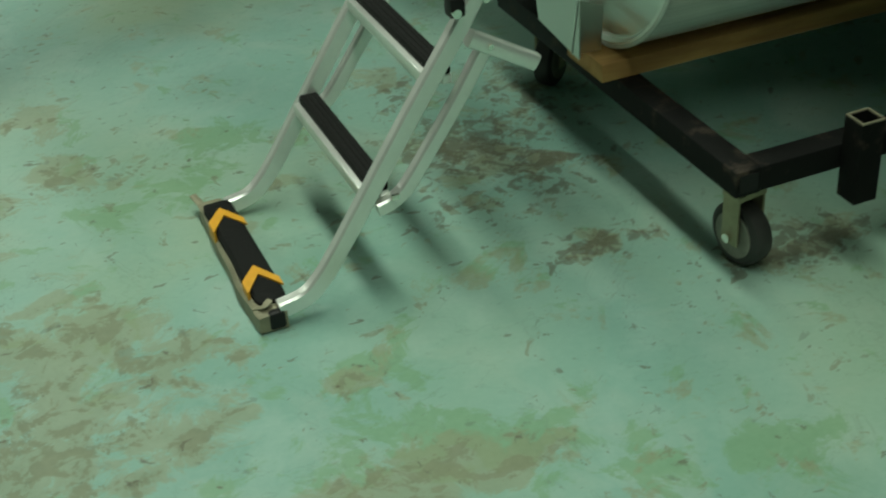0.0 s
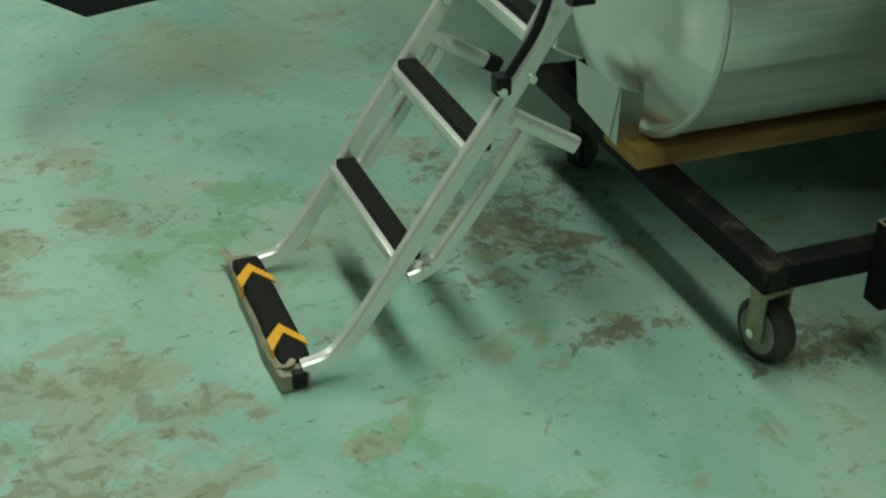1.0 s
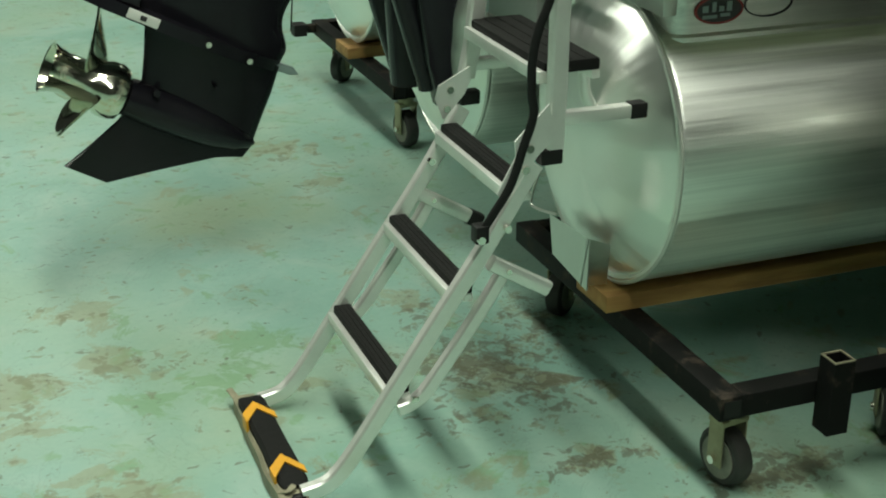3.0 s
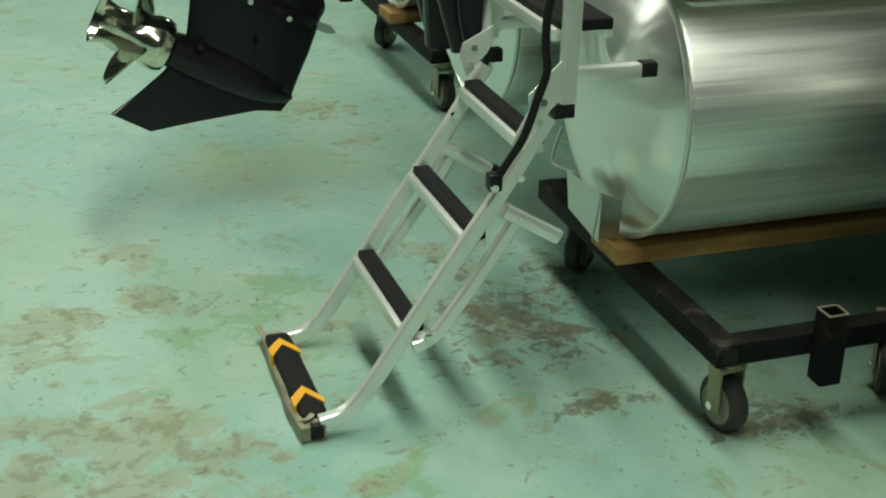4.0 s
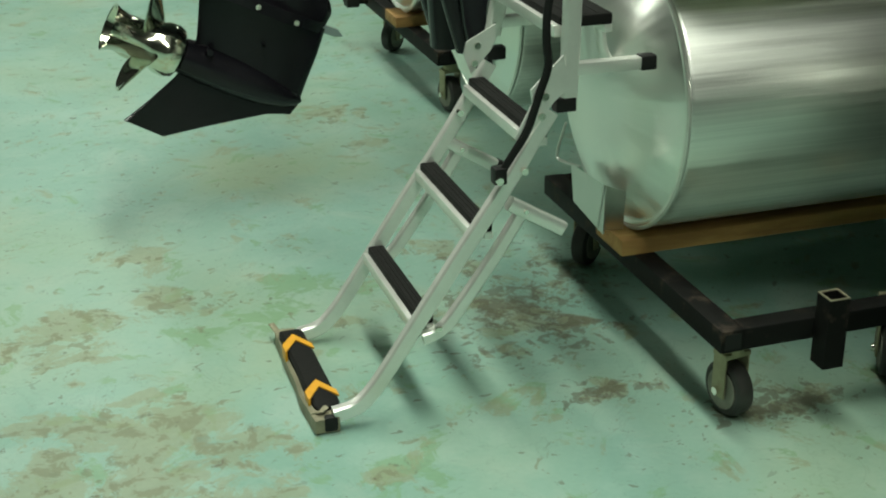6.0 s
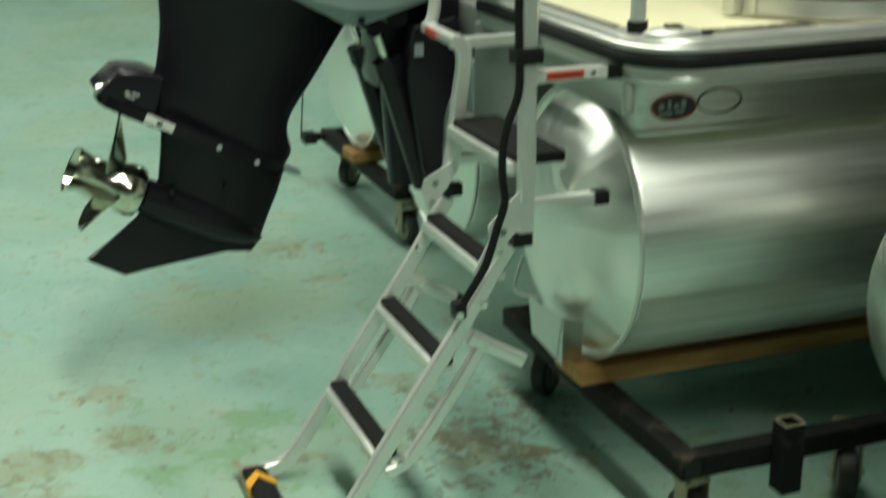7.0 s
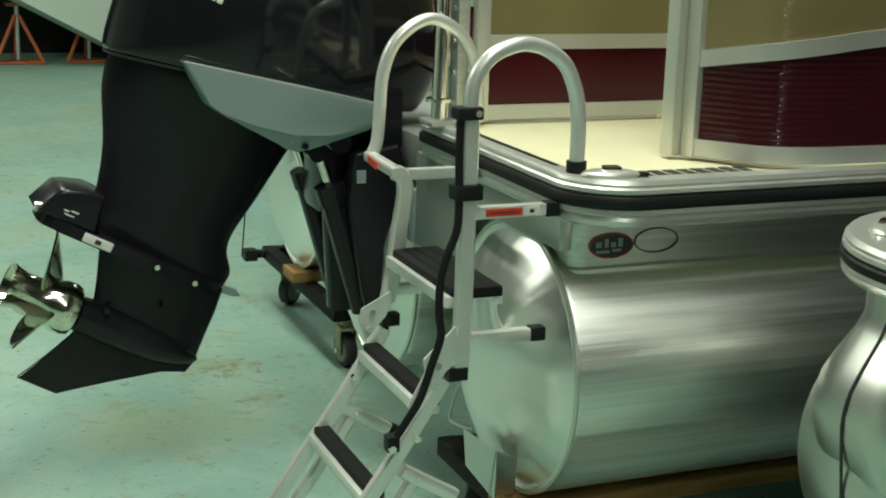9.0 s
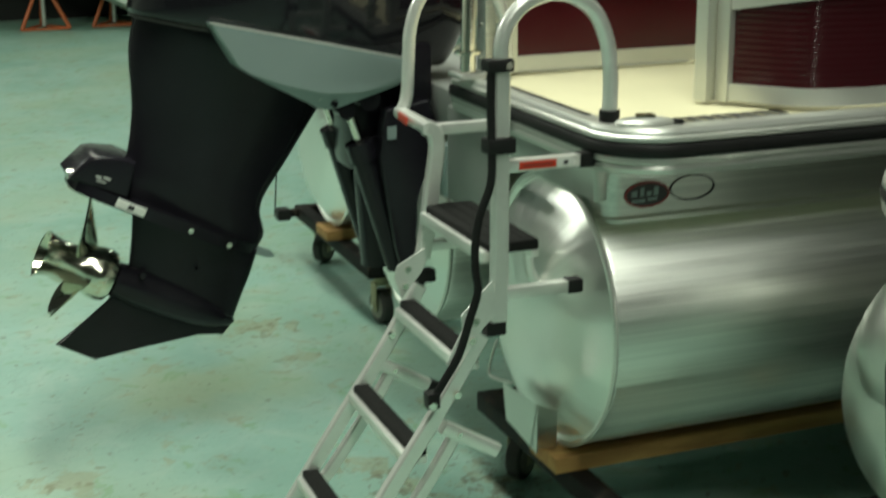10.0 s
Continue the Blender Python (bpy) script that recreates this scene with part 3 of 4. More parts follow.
# motor pod and transom plate between the pontoons
pod = part("motor_pod", box((0.02, 0.5, 0.88), (0.9, 1.36, 0.985), 0.01), POD, boat, "grey aluminium motor pod")
part("pod_step", box((-0.03, 0.28, 0.72), (0.02, 0.552, 0.965), 0.004), POD, pod)
part("pod_flange", box((-0.034, 0.552, 0.72), (0.015, 0.60, 0.86), 0.004), GREY, pod)
mount = rod((-0.04, 0.384, DECK), (-0.03, 0.384, 1.62), 0.0195, 24)
ski = part("pylon", mount, CHROME, boat, "polished steel upright pole")
part("pylon_ring", rod((-0.039, 0.384, 1.118), (-0.039, 0.384, 1.126), 0.034, 24), CHROME, ski)
part("pylon_plate", box((-0.075, 0.34, DECK - 0.002), (0.0, 0.43, DECK + 0.012), 0.003), TRIM, ski)

# ---- outboard motor, trimmed up ----
MY = 0.935
motor = thing("outboard_motor", (-0.2, MY, 0.9), "large black outboard motor trimmed up on the transom", "outboard motor")
MF = Matrix(((0.891, 0, 0.454, -0.85), (0, 1, 0, MY), (-0.454, 0, 0.891, 0.49), (0, 0, 0, 1)))


def mpart(name, bm, material, parent=None, label="", smooth=40):
    bmesh.ops.transform(bm, matrix=MF, verts=bm.verts)
    return part(name, bm, material, parent or motor, label, smooth)


def blade_section(u0, u1, v0, v1, w, power=2.0, n=32, blunt=0.6):
    """A ring round a leg from its trailing edge (u0, v0) to its leading edge (u1, v1), widest nearer the front."""
    loop = []
    for k in range(n):
        a = 2 * math.pi * k / n
        c = math.cos(a)
        s = math.copysign(abs(math.sin(a)) ** (2 / power), math.sin(a))
        t = 0.5 + 0.5 * math.copysign(abs(c) ** (2 / power), c)
        wide = w * (blunt + (1 - blunt) * t)
        loop.append((u0 + (u1 - u0) * t, s * wide, v0 + (v1 - v0) * t))
    return loop


def loft(sections, steps=4):
    """Rings run smoothly through the given sections."""
    columns = [smooth_path(column, steps) for column in zip(*sections)]
    return rings(bmesh.new(), [list(loop) for loop in zip(*columns)])


leg = loft([blade_section(-0.03, 0.335, 0.19, 0.22, 0.05), blade_section(-0.1, 0.335, 0.25, 0.265, 0.055), blade_section(-0.102, 0.3, 0.30, 0.315, 0.06), blade_section(-0.105, 0.292, 0.34, 0.37, 0.063),
                          blade_section(-0.14, 0.308, 0.45, 0.48, 0.075), blade_section(-0.205, 0.322, 0.58, 0.60, 0.10), blade_section(-0.228, 0.335, 0.665, 0.69, 0.13),
                          blade_section(-0.232, 0.36, 0.69, 0.76, 0.14), blade_section(-0.22, 0.40, 0.75, 0.88, 0.15)])
mpart("leg", leg, MOTOR, label="matt black drive leg")
low = rings(bmesh.new(), [blade_section(-0.03, 0.338, 0.20, 0.215, 0.052), blade_section(0.0, 0.347, 0.12, 0.14, 0.042), blade_section(0.02, 0.35, 0.06, 0.07, 0.035),
                          blade_section(0.03, 0.355, 0.0, 0.0, 0.04)])
lower = mpart("lower_unit", low, MOTOR, label="black gearcase")
torpedo = rings(bmesh.new(), [[(u, r * math.cos(2 * math.pi * k / 28), 0.0 + r * math.sin(2 * math.pi * k / 28)) for k in range(28)] for u, r in
                              ((0.0, 0.048), (0.06, 0.055), (0.16, 0.056), (0.24, 0.05), (0.31, 0.036), (0.345, 0.02), (0.36, 0.004))])
mpart("gearcase", torpedo, MOTOR, lower)
mpart("skeg", plate([(0.0126, -0.04), (0.0126, -0.069), (-0.072, -0.223), (0.0415, -0.228), (0.277, -0.063), (0.345, -0.045), (0.357, 0.0)], 0, 0.008, 0.005), MOTOR, lower)
pl = bmesh.new()
rings(pl, [[(u, y, 0.228 + 0.02 * max(0, u - 0.2)) for u, y in edge] for edge in ([(-0.216, -0.05), (-0.205, -0.085), (-0.15, -0.105), (0.0, -0.11), (0.2, -0.09), (0.31, -0.035), (0.335, 0.0), (0.31, 0.035), (0.2, 0.09),
           (0.0, 0.11), (-0.15, 0.105), (-0.205, 0.085), (-0.216, 0.05)],)] + [[(u, y, 0.198 + 0.02 * max(0, u - 0.2)) for u, y in [(-0.216, -0.05), (-0.205, -0.085), (-0.15, -0.105), (0.0, -0.11), (0.2, -0.09),
           (0.31, -0.035), (0.335, 0.0), (0.31, 0.035), (0.2, 0.09), (0.0, 0.11), (-0.15, 0.105), (-0.205, 0.085), (-0.216, 0.05)]]])
av = mpart("ventilation_plate", pl, MOTOR, lower, "glossy black plate with a pale label")
mpart("plate_label", box((-0.10, -0.113, 0.202), (-0.02, -0.107, 0.226), 0.001), WHITE, av)
mpart("label_mark", box((-0.068, -0.1142, 0.208), (-0.052, -0.112, 0.220), 0.001), DECAL, av)
mpart("trim_tab", plate([(-0.235, 0.226), (-0.205, 0.296), (-0.185, 0.308), (-0.13, 0.326), (-0.09, 0.326), (-0.07, 0.226)], 0.0, 0.098, 0.012), MOTOR, lower)
mpart("tab_knob", rod((-0.238, -0.07, 0.232), (-0.224, -0.07, 0.238), 0.014, 14), CHROME, lower)
for u, v, w, h in ((-0.172, 0.243, 0.014, 0.004), (-0.154, 0.247, 0.02, 0.004), (-0.168, 0.235, 0.026, 0.003)):
    mpart("plate_mark", box((u, -0.0995, v + 0.012), (u + w, -0.097, v + h + 0.012)), WHITE, av)
for u in (0.11, 0.222):
    mpart("bolt", rod((u, -0.118, 0.214), (u, -0.085, 0.214), 0.0075, 12), CHROME, lower, "bright bolt head")
mpart("drain_screw", rod((0.19, -0.062, 0.11), (0.19, -0.03, 0.11), 0.006, 10), MOTOR, lower)
mpart("shaft_screw", rod((0.055, -0.062, 0.045), (0.055, -0.04, 0.045), 0.009, 10), MOTOR, lower)
mpart("pitot_fin", plate([(0.30, 0.222), (0.372, 0.226), (0.392, 0.214), (0.37, 0.204), (0.30, 0.2)], 0.0, 0.01, 0.004), GREY, lower)

prop = thing("propeller", (-0.94, MY, 0.53), "polished stainless steel propeller on the motor shaft", "propeller")
hub = rings(bmesh.new(), [[(u, r * math.cos(2 * math.pi * k / 32), r * math.sin(2 * math.pi * k / 32)) for k in range(32)] for u, r in
                          ((-0.002, 0.05), (-0.012, 0.066), (-0.03, 0.073), (-0.055, 0.072), (-0.085, 0.06), (-0.12, 0.052), (-0.165, 0.052), (-0.19, 0.058), (-0.205, 0.066), (-0.204, 0.059), (-0.16, 0.044), (-0.14, 0.01))])
bmesh.ops.transform(hub, matrix=MF, verts=hub.verts)
part("hub", hub, BRASSY, prop)


def prop_blade(angle):
    """One twisted blade with a rounded tip."""
    b, loops = bmesh.new(), []
    for k in range(9):
        t = k / 8
        r = 0.044 + 0.152 * t
        chord = 0.056 * (1 - (2 * t - 0.75) ** 2 * 0.42) * math.sqrt(max(0.03, 1 - max(0, t - 0.55) ** 2 / 0.21))
        pitch = math.atan2(0.34, 2 * math.pi * max(r, 0.07))
        loop = []
        for j in range(14):
            a = 2 * math.pi * j / 14
            c, s = chord * math.cos(a), 0.005 * math.sin(a) * (1.2 - 0.6 * t)
            u = -0.09 - 0.06 * t + c * math.sin(pitch) - s * math.cos(pitch)
            sweep_a = (c * math.cos(pitch) + s * math.sin(pitch)) / max(r, 0.05) + angle + 0.25 * t
            loop.append((u, r * math.sin(sweep_a), r * math.cos(sweep_a)))
        loops.append(loop)
    rings(b, loops)
    bmesh.ops.transform(b, matrix=MF, verts=b.verts)
    part("blade", b, BRASSY, prop)


for k in range(3):
    prop_blade(radians(-20 + 120 * k))

# cowl and the grey apron under it
cowl = loft([blade_section(-0.236, 0.56, 0.672, 0.88, 0.168, 2.6, 40, 0.8), blade_section(-0.252, 0.6, 0.688, 0.9, 0.182, 2.7, 40, 0.8),
                           blade_section(-0.274, 0.61, 0.79, 0.96, 0.19, 2.8, 40, 0.8), blade_section(-0.295, 0.60, 0.95, 1.04, 0.195, 2.8, 40, 0.8),
                           blade_section(-0.3, 0.54, 1.15, 1.14, 0.19, 2.7, 40, 0.8), blade_section(-0.3, 0.47, 1.3, 1.24, 0.17, 2.5, 40, 0.8),
                           blade_section(-0.2, 0.36, 1.37, 1.31, 0.12, 2.3, 40, 0.85), blade_section(-0.05, 0.2, 1.39, 1.35, 0.04, 2.2, 40, 0.9)])
MARK = (-0.077, 0.905)
hood = mpart("cowl", cowl, COWL, label="high-gloss black engine cowl")
mpart("cowl_seal", rings(bmesh.new(), [blade_section(-0.24, 0.55, 0.664, 0.872, 0.172, 2.6, 40, 0.8), blade_section(-0.243, 0.555, 0.671, 0.88, 0.175, 2.6, 40, 0.8)]), TYRE, hood, "dull black seal under the cowl")
apron = bmesh.new()
edge = [(-0.082, 0.733), (0.023, 0.662), (0.063, 0.656), (0.16, 0.666), (0.27, 0.69), (0.36, 0.732), (0.445, 0.79), (0.47, 0.845), (0.455, 0.868), (0.2, 0.805)]
chin = [(0.063, 0.656), (0.16, 0.652), (0.25, 0.65), (0.272, 0.647), (0.303, 0.655), (0.333, 0.676), (0.38, 0.722), (0.445, 0.789), (0.36, 0.735), (0.27, 0.693), (0.16, 0.669)]
for sgn in (-1, 1):
    rings(apron, [[(u, sgn * 0.12, v) for u, v in edge], [(u, sgn * 0.19, v) for u, v in edge], [(u * 0.97 + 0.006, sgn * 0.195, v * 0.97 + 0.0225) for u, v in edge]])
    rings(apron, [[(u, sgn * 0.11, v) for u, v in chin], [(u, sgn * (0.186 if k > 6 or k == 0 else 0.164), v) for k, (u, v) in enumerate(chin)]])
mpart("apron", apron, GREY, label="satin grey lower cowl apron")
mpart("apron_lip", pipe([(-0.082, -0.191, 0.735), (0.2, -0.191, 0.807), (0.455, -0.191, 0.87)], 0.006, seg=8), TRIM, label="thin bright lip along the apron")
mpart("apron_bolt", rod((0.31, -0.178, 0.676), (0.31, -0.14, 0.676), 0.009, 12), MOTOR)
for k in range(5):
    mpart("apron_mark", box((0.215 + 0.012 * k, -0.1725, 0.662 + 0.002 * k), (0.224 + 0.012 * k, -0.16, 0.667 + 0.002 * k)), WHITE)
mpart("apron_core", plate([(0.1, 0.67), (0.28, 0.665), (0.37, 0.71), (0.45, 0.78), (0.2, 0.8)], 0, 0.125), MOTOR)
for k, w in enumerate((0.011, 0.012, 0.012, 0.013, 0.013, 0.014)):
    mpart("cowl_mark", box((MARK[0] - 0.018 * (5 - k), -0.199, MARK[1]), (MARK[0] - 0.018 * (5 - k) + w, -0.188, MARK[1] + 0.013), 0.001), WHITE, hood, "pale raised lettering reduced to bars")
# clamp bracket, tilt rams and hoses
for cy in (MY + 0.165, MY - 0.165):
    clamp = part("clamp_bracket", plate([(-0.13, 0.93), (-0.01, 0.95), (0.01, 0.9), (0.01, 0.5), (-0.03, 0.42), (-0.08, 0.43), (-0.11, 0.55), (-0.15, 0.8)], cy, 0.035, 0.012), MOTOR, motor, "black clamp bracket")
part("swivel_tube", rod((-0.09, MY, 0.45), (-0.12, MY, 0.9), 0.055, 28), MOTOR, motor)
part("clamp_web", box((-0.03, MY - 0.13, 0.46), (0.005, MY + 0.13, 0.92), 0.01), MOTOR, motor)
part("swivel", box((-0.2, MY - 0.09, 0.74), (-0.06, MY + 0.09, 1.0), 0.03), MOTOR, motor)
part("swivel_head", box((-0.08, MY - 0.17, 0.93), (0.015, MY + 0.17, 1.1), 0.02), MOTOR, motor)
part("bracket_label", box((-0.13, MY - 0.204, 0.85), (-0.105, MY - 0.199, 0.885)), GREY, clamp)
for s in (-1, 1):
    ram = part("tilt_ram", rod((-0.175, MY + s * 0.12, 0.81), (-0.075, MY + s * 0.12, 0.47), 0.037, 24), MOTOR, motor)
    part("ram_rod", rod((-0.215, MY + s * 0.12, 0.93), (-0.16, MY + s * 0.12, 0.77), 0.013, 16), CHROME, ram, "bright hydraulic rod")
    part("ram_collar", rod((-0.183, MY + s * 0.12, 0.835), (-0.167, MY + s * 0.12, 0.785), 0.043, 20), MOTOR, ram)
    part("ram_eye", rod((-0.225, MY + s * 0.15, 0.925), (-0.225, MY + s * 0.09, 0.925), 0.024, 18), MOTOR, ram)
    part("bracket_knuckle", rod((-0.165, MY + s * 0.17, 0.955), (-0.165, MY + s * 0.1, 0.955), 0.03, 20), MOTOR, clamp)
for k, (y, x) in enumerate(((1.12, -0.01),)):
    part("hose", pipe(smooth_path([(x, y, 1.0), (x - 0.06, y + 0.01, 0.86), (x - 0.05, y + 0.03, 0.72), (x, y + 0.05, 0.62)]), 0.024, seg=10), RUBBER, motor)
for z in (0.56, 0.66, 0.76):
    part("mount_bolt", rod((-0.02, MY - 0.215, z), (-0.02, MY - 0.19, z), 0.010, 10), CHROME, clamp)

# ---- ladder hung on the stern ----
ladder = thing("boarding_ladder", (-0.5, -0.08, 0.0), "folding aluminium boarding ladder with black treads hung on the stern", "ladder")
YS, YP = -0.278, 0.12


def flat_rail(points, y, name, w=0.034, d=0.026, steps=5, label="", power=4.5):
    return part(name, pipe(smooth_path([(x, y, z) for x, z in points], steps), w, d, (0, 1, 0), 16, power), LADDER, ladder, label)


flat_rail([(-0.248, 0.665), (-0.245, 0.816), (-0.244, 0.958), (-0.243, 1.073), (-0.243, 1.20)], YS, "upper_rail")
hoop = [(-0.243, 1.2), (-0.241, 1.235), (-0.228, 1.27), (-0.2, 1.301), (-0.164, 1.318), (-0.127, 1.324), (-0.083, 1.313), (-0.044, 1.286), (-0.021, 1.246), (-0.008, 1.2), (-0.003, 1.141), (-0.004, DECK + 0.006)]
h1 = flat_rail(hoop, YS, "handrail", 0.03, 0.03, 6, "curved tube handrail", 2.4)
part("foot_socket", rod((-0.004, YS, DECK), (-0.004, YS, DECK + 0.024), 0.021, 20), RUBBER, h1, "black rubber socket")
flat_rail([(-0.262, 0.70), (-0.247, 0.78), (-0.238, 0.86), (-0.225, 0.95), (-0.232, 0.99), (-0.25, 1.0)], YP, "upper_rail")
PH = 0.36
hoop2 = [(-0.222, 0.992), (-0.208, 1.03), (-0.203, 1.1), (-0.196, 1.19), (-0.168, 1.262), (-0.112, 1.31), (-0.058, 1.318), (0.005, 1.28), (0.042, 1.21), (0.052, 1.12), (0.05, DECK + 0.006)]
h2 = flat_rail(hoop2, PH, "handrail", 0.03, 0.03, 6, "curved tube handrail", 2.4)
off = part("offset_bar", pipe([(-0.245, YP - 0.012, 0.998), (-0.222, PH + 0.012, 0.992)], 0.03, 0.026, (0, 0, 1), 12, 3.5), LADDER, ladder)
part("warning_label", pipe([(-0.2585, YP + 0.10, 0.996), (-0.2435, YP + 0.20, 0.9935)], 0.003, 0.018, (0, 0, 1), 4, 6), RED, off, "small red warning label")


def arm(x0, x1, y, z, drop=0.0, label=None):
    """A square tube stand-off with a black end cap."""
    a = part("standoff_arm", box((x0, y - 0.0125, z - 0.0125), (x1, y + 0.0125, z + 0.0125), 0.003), LADDER, ladder)
    part("end_cap", box((x1 - 0.002, y - 0.015, z - 0.015), (x1 + 0.032, y + 0.015, z + 0.015), 0.004), RUBBER, a, "black rubber end cap")
    return a


up_arm = arm(-0.235, -0.072, YS, 0.99)
part("warning_label", box((-0.208, YS - 0.0145, 0.983), (-0.128, YS - 0.0127, 0.998)), RED, up_arm, "red warning label")
part("label_bar", box((-0.2, YS - 0.0152, 0.9895), (-0.136, YS - 0.0146, 0.9915)), DECAL, up_arm)
part("label_tag", box((-0.125, YS - 0.0145, 0.982), (-0.09, YS - 0.0127, 0.999)), WHITE, up_arm)
part("label_tick", box((-0.112, YS - 0.0152, 0.987), (-0.102, YS - 0.0146, 0.994)), DECAL, up_arm)
arm(-0.235, -0.094, YS, 0.727)
arm(-0.25, -0.072, YP + 0.02, 0.99)
arm(-0.25, -0.094, YP, 0.727)


def tread(x, z, y0, y1, depth, name="tread", drop=0.028):
    t = part(name, box((x, y0, z - 0.012), (x + depth, y1, z + 0.012), 0.006), GRIP, ladder, "black ribbed rubber tread")
    part("tread_frame", box((x - 0.012, y0, z - drop), (x + 0.014, y1, z - 0.004), 0.003), LADDER, t, "bright aluminium tread front")
    part("tread_back", box((x + depth - 0.018, y0, z - drop), (x + depth, y1, z - 0.011), 0.003), LADDER, t)
    for k in range(3):
        xx = x + depth * (0.25 + 0.25 * k)
        part("rib", box((xx - 0.003, y0 + 0.01, z + 0.0115), (xx + 0.003, y1 - 0.01, z + 0.0132)), GRIP, t)
    return t


for x, z in ((-0.566, 0.217), (-0.438, 0.406), (-0.322, 0.595)):
    tread(x, z, YS + 0.012, YP - 0.006, 0.038)
tread(-0.256, 0.812, -0.245, YP + 0.0, 0.115, "platform_tread")
part("platform_stay", pipe(smooth_path([(-0.17, -0.11, 0.795), (-0.125, -0.105, 0.785), (-0.103, -0.1, 0.755), (-0.094, -0.096, 0.71), (-0.07, -0.092, 0.665)]), 0.024, seg=16), LADDER, ladder, "bent tube stay under the platform")
for y in (YS, YP):
    low = [(-0.285, 0.645), (-0.381, 0.492), (-0.478, 0.352), (-0.575, 0.208), (-0.64, 0.112), (-0.675, 0.068), (-0.705, 0.045), (-0.752, 0.035)]
    if y == YP:
        low = [(x + 0.016, z - 0.01) for x, z in low]
    flat_rail(low, y, "side_rail", 0.032, 0.024, 5)
    back = [(-0.34, 0.436), (-0.383, 0.368), (-0.43, 0.3), (-0.492, 0.216), (-0.511, 0.197), (-0.532, 0.185), (-0.556, 0.179)]
    flat_rail(back, y + 0.004, "folding_rail", 0.026, 0.022, 5)
    strut = part("brace_arm", pipe([(-0.37, y, 0.458), (-0.25, y, 0.386)], 0.03, 0.026, (0, 1, 0), 12, 4), LADDER, ladder)
    if y == YP:
        part("end_cap", pipe([(-0.254, y, 0.388), (-0.226, y, 0.372)], 0.034, 0.03, (0, 1, 0), 12, 4), RUBBER, strut, "black rubber end cap")
    if y == YS:
        shape = [(-0.268, 0.762), (-0.254, 0.697), (-0.286, 0.668), (-0.352, 0.586), (-0.368, 0.601), (-0.331, 0.669), (-0.335, 0.698)]
    else:
        shape = [(-0.26, 0.728), (-0.33, 0.692), (-0.337, 0.664), (-0.32, 0.618), (-0.294, 0.646), (-0.272, 0.67), (-0.258, 0.7)]
    hinge = part("hinge_plate", plate(shape, y - 0.017, 0.0025), LADDER, ladder)
    part("hinge_cap", box((-0.278, y - 0.014, 0.642), (-0.234, y + 0.014, 0.672), 0.004), RUBBER, hinge, "black plastic tube end")
    for bx, bz in ((-0.305, 0.682), (-0.312, 0.642), (-0.345, 0.53)):
        part("rivet", rod((bx, y - 0.024, bz), (bx, y - 0.012, bz), 0.0075, 12), CHROME, hinge)
    part("rivet", rod((-0.338, y - 0.018, 0.44), (-0.338, y - 0.006, 0.44), 0.005, 12), CHROME, strut)
    part("latch", box((-0.535, y - 0.02, 0.20), (-0.52, y - 0.012, 0.21), 0.002), CHROME, strut)
# foot bar with taped grip
def wavy_bar(x0, x1, y0, y1, z0, z1, wob, seed, steps=22):
    """A flattened bar along y whose outer edge sags and wanders a little."""
    b, loops = bmesh.new(), []
    for k in range(steps + 1):
        y = y0 + (y1 - y0) * k / steps
        w = wob * noise.noise((seed, 9.0 * y, 0.3))
        h = 0.5 * wob * noise.noise((seed + 4.0, 8.0 * y, 1.7))
        e = 0.004 if k in (0, steps) else 0.0
        loops.append([(x0 + w + e, y, z0 + e), (x1 - e, y, z0 + e), (x1 - e, y, z1 - 0.005 + h), (x1 - 0.006 - e, y, z1 + h - e), (x0 + 0.006 + w + e, y, z1 + h - e), (x0 + w + e, y, z1 - 0.006 + h)])
    return rings(b, loops)


foot = part("foot_bar", wavy_bar(-0.796, -0.738, YS - 0.014, YP + 0.022, 0.0, 0.036, 0.012, 2.3), DIRTY, ladder, "grimy tan-grey foot bar")
part("foot_grip", wavy_bar(-0.786, -0.731, YS + 0.014, YP - 0.012, 0.03, 0.052, 0.005, 7.1), GRIP, foot, "black grip with yellow chevrons")
part("bar_plug", box((-0.776, YS - 0.0155, 0.004), (-0.745, YS + 0.006, 0.0385), 0.006), RUBBER, foot)
part("frayed_end", pipe(smooth_path([(-0.78, YP + 0.008, 0.03), (-0.784, YP + 0.028, 0.034), (-0.79, YP + 0.048, 0.04)]), 0.016, 0.005, (0, 0, 1), 8), DIRTY, foot)
part("frayed_end", pipe(smooth_path([(-0.79, YS + 0.02, 0.036), (-0.778, YS + 0.004, 0.046), (-0.764, YS + 0.012, 0.05)]), 0.014, 0.006, (0, 0, 1), 8), DIRTY, foot)
for y in (0.0, -0.224):
    ch = bmesh.new()
    loop = [(-0.791, y - 0.008), (-0.76, y + 0.04), (-0.7285, y - 0.012), (-0.7285, y + 0.014), (-0.76, y + 0.071), (-0.791, y + 0.03)]
    rings(ch, [[(a, b, 0.0515) for a, b in loop], [(a, b, 0.0555) for a, b in loop]])
    part("yellow_chevron", ch, YELLOW, foot, "yellow chevron tape")
    part("yellow_chevron", box((-0.7935, y - 0.008, 0.024), (-0.789, y + 0.03, 0.0545), 0.001), YELLOW, foot)
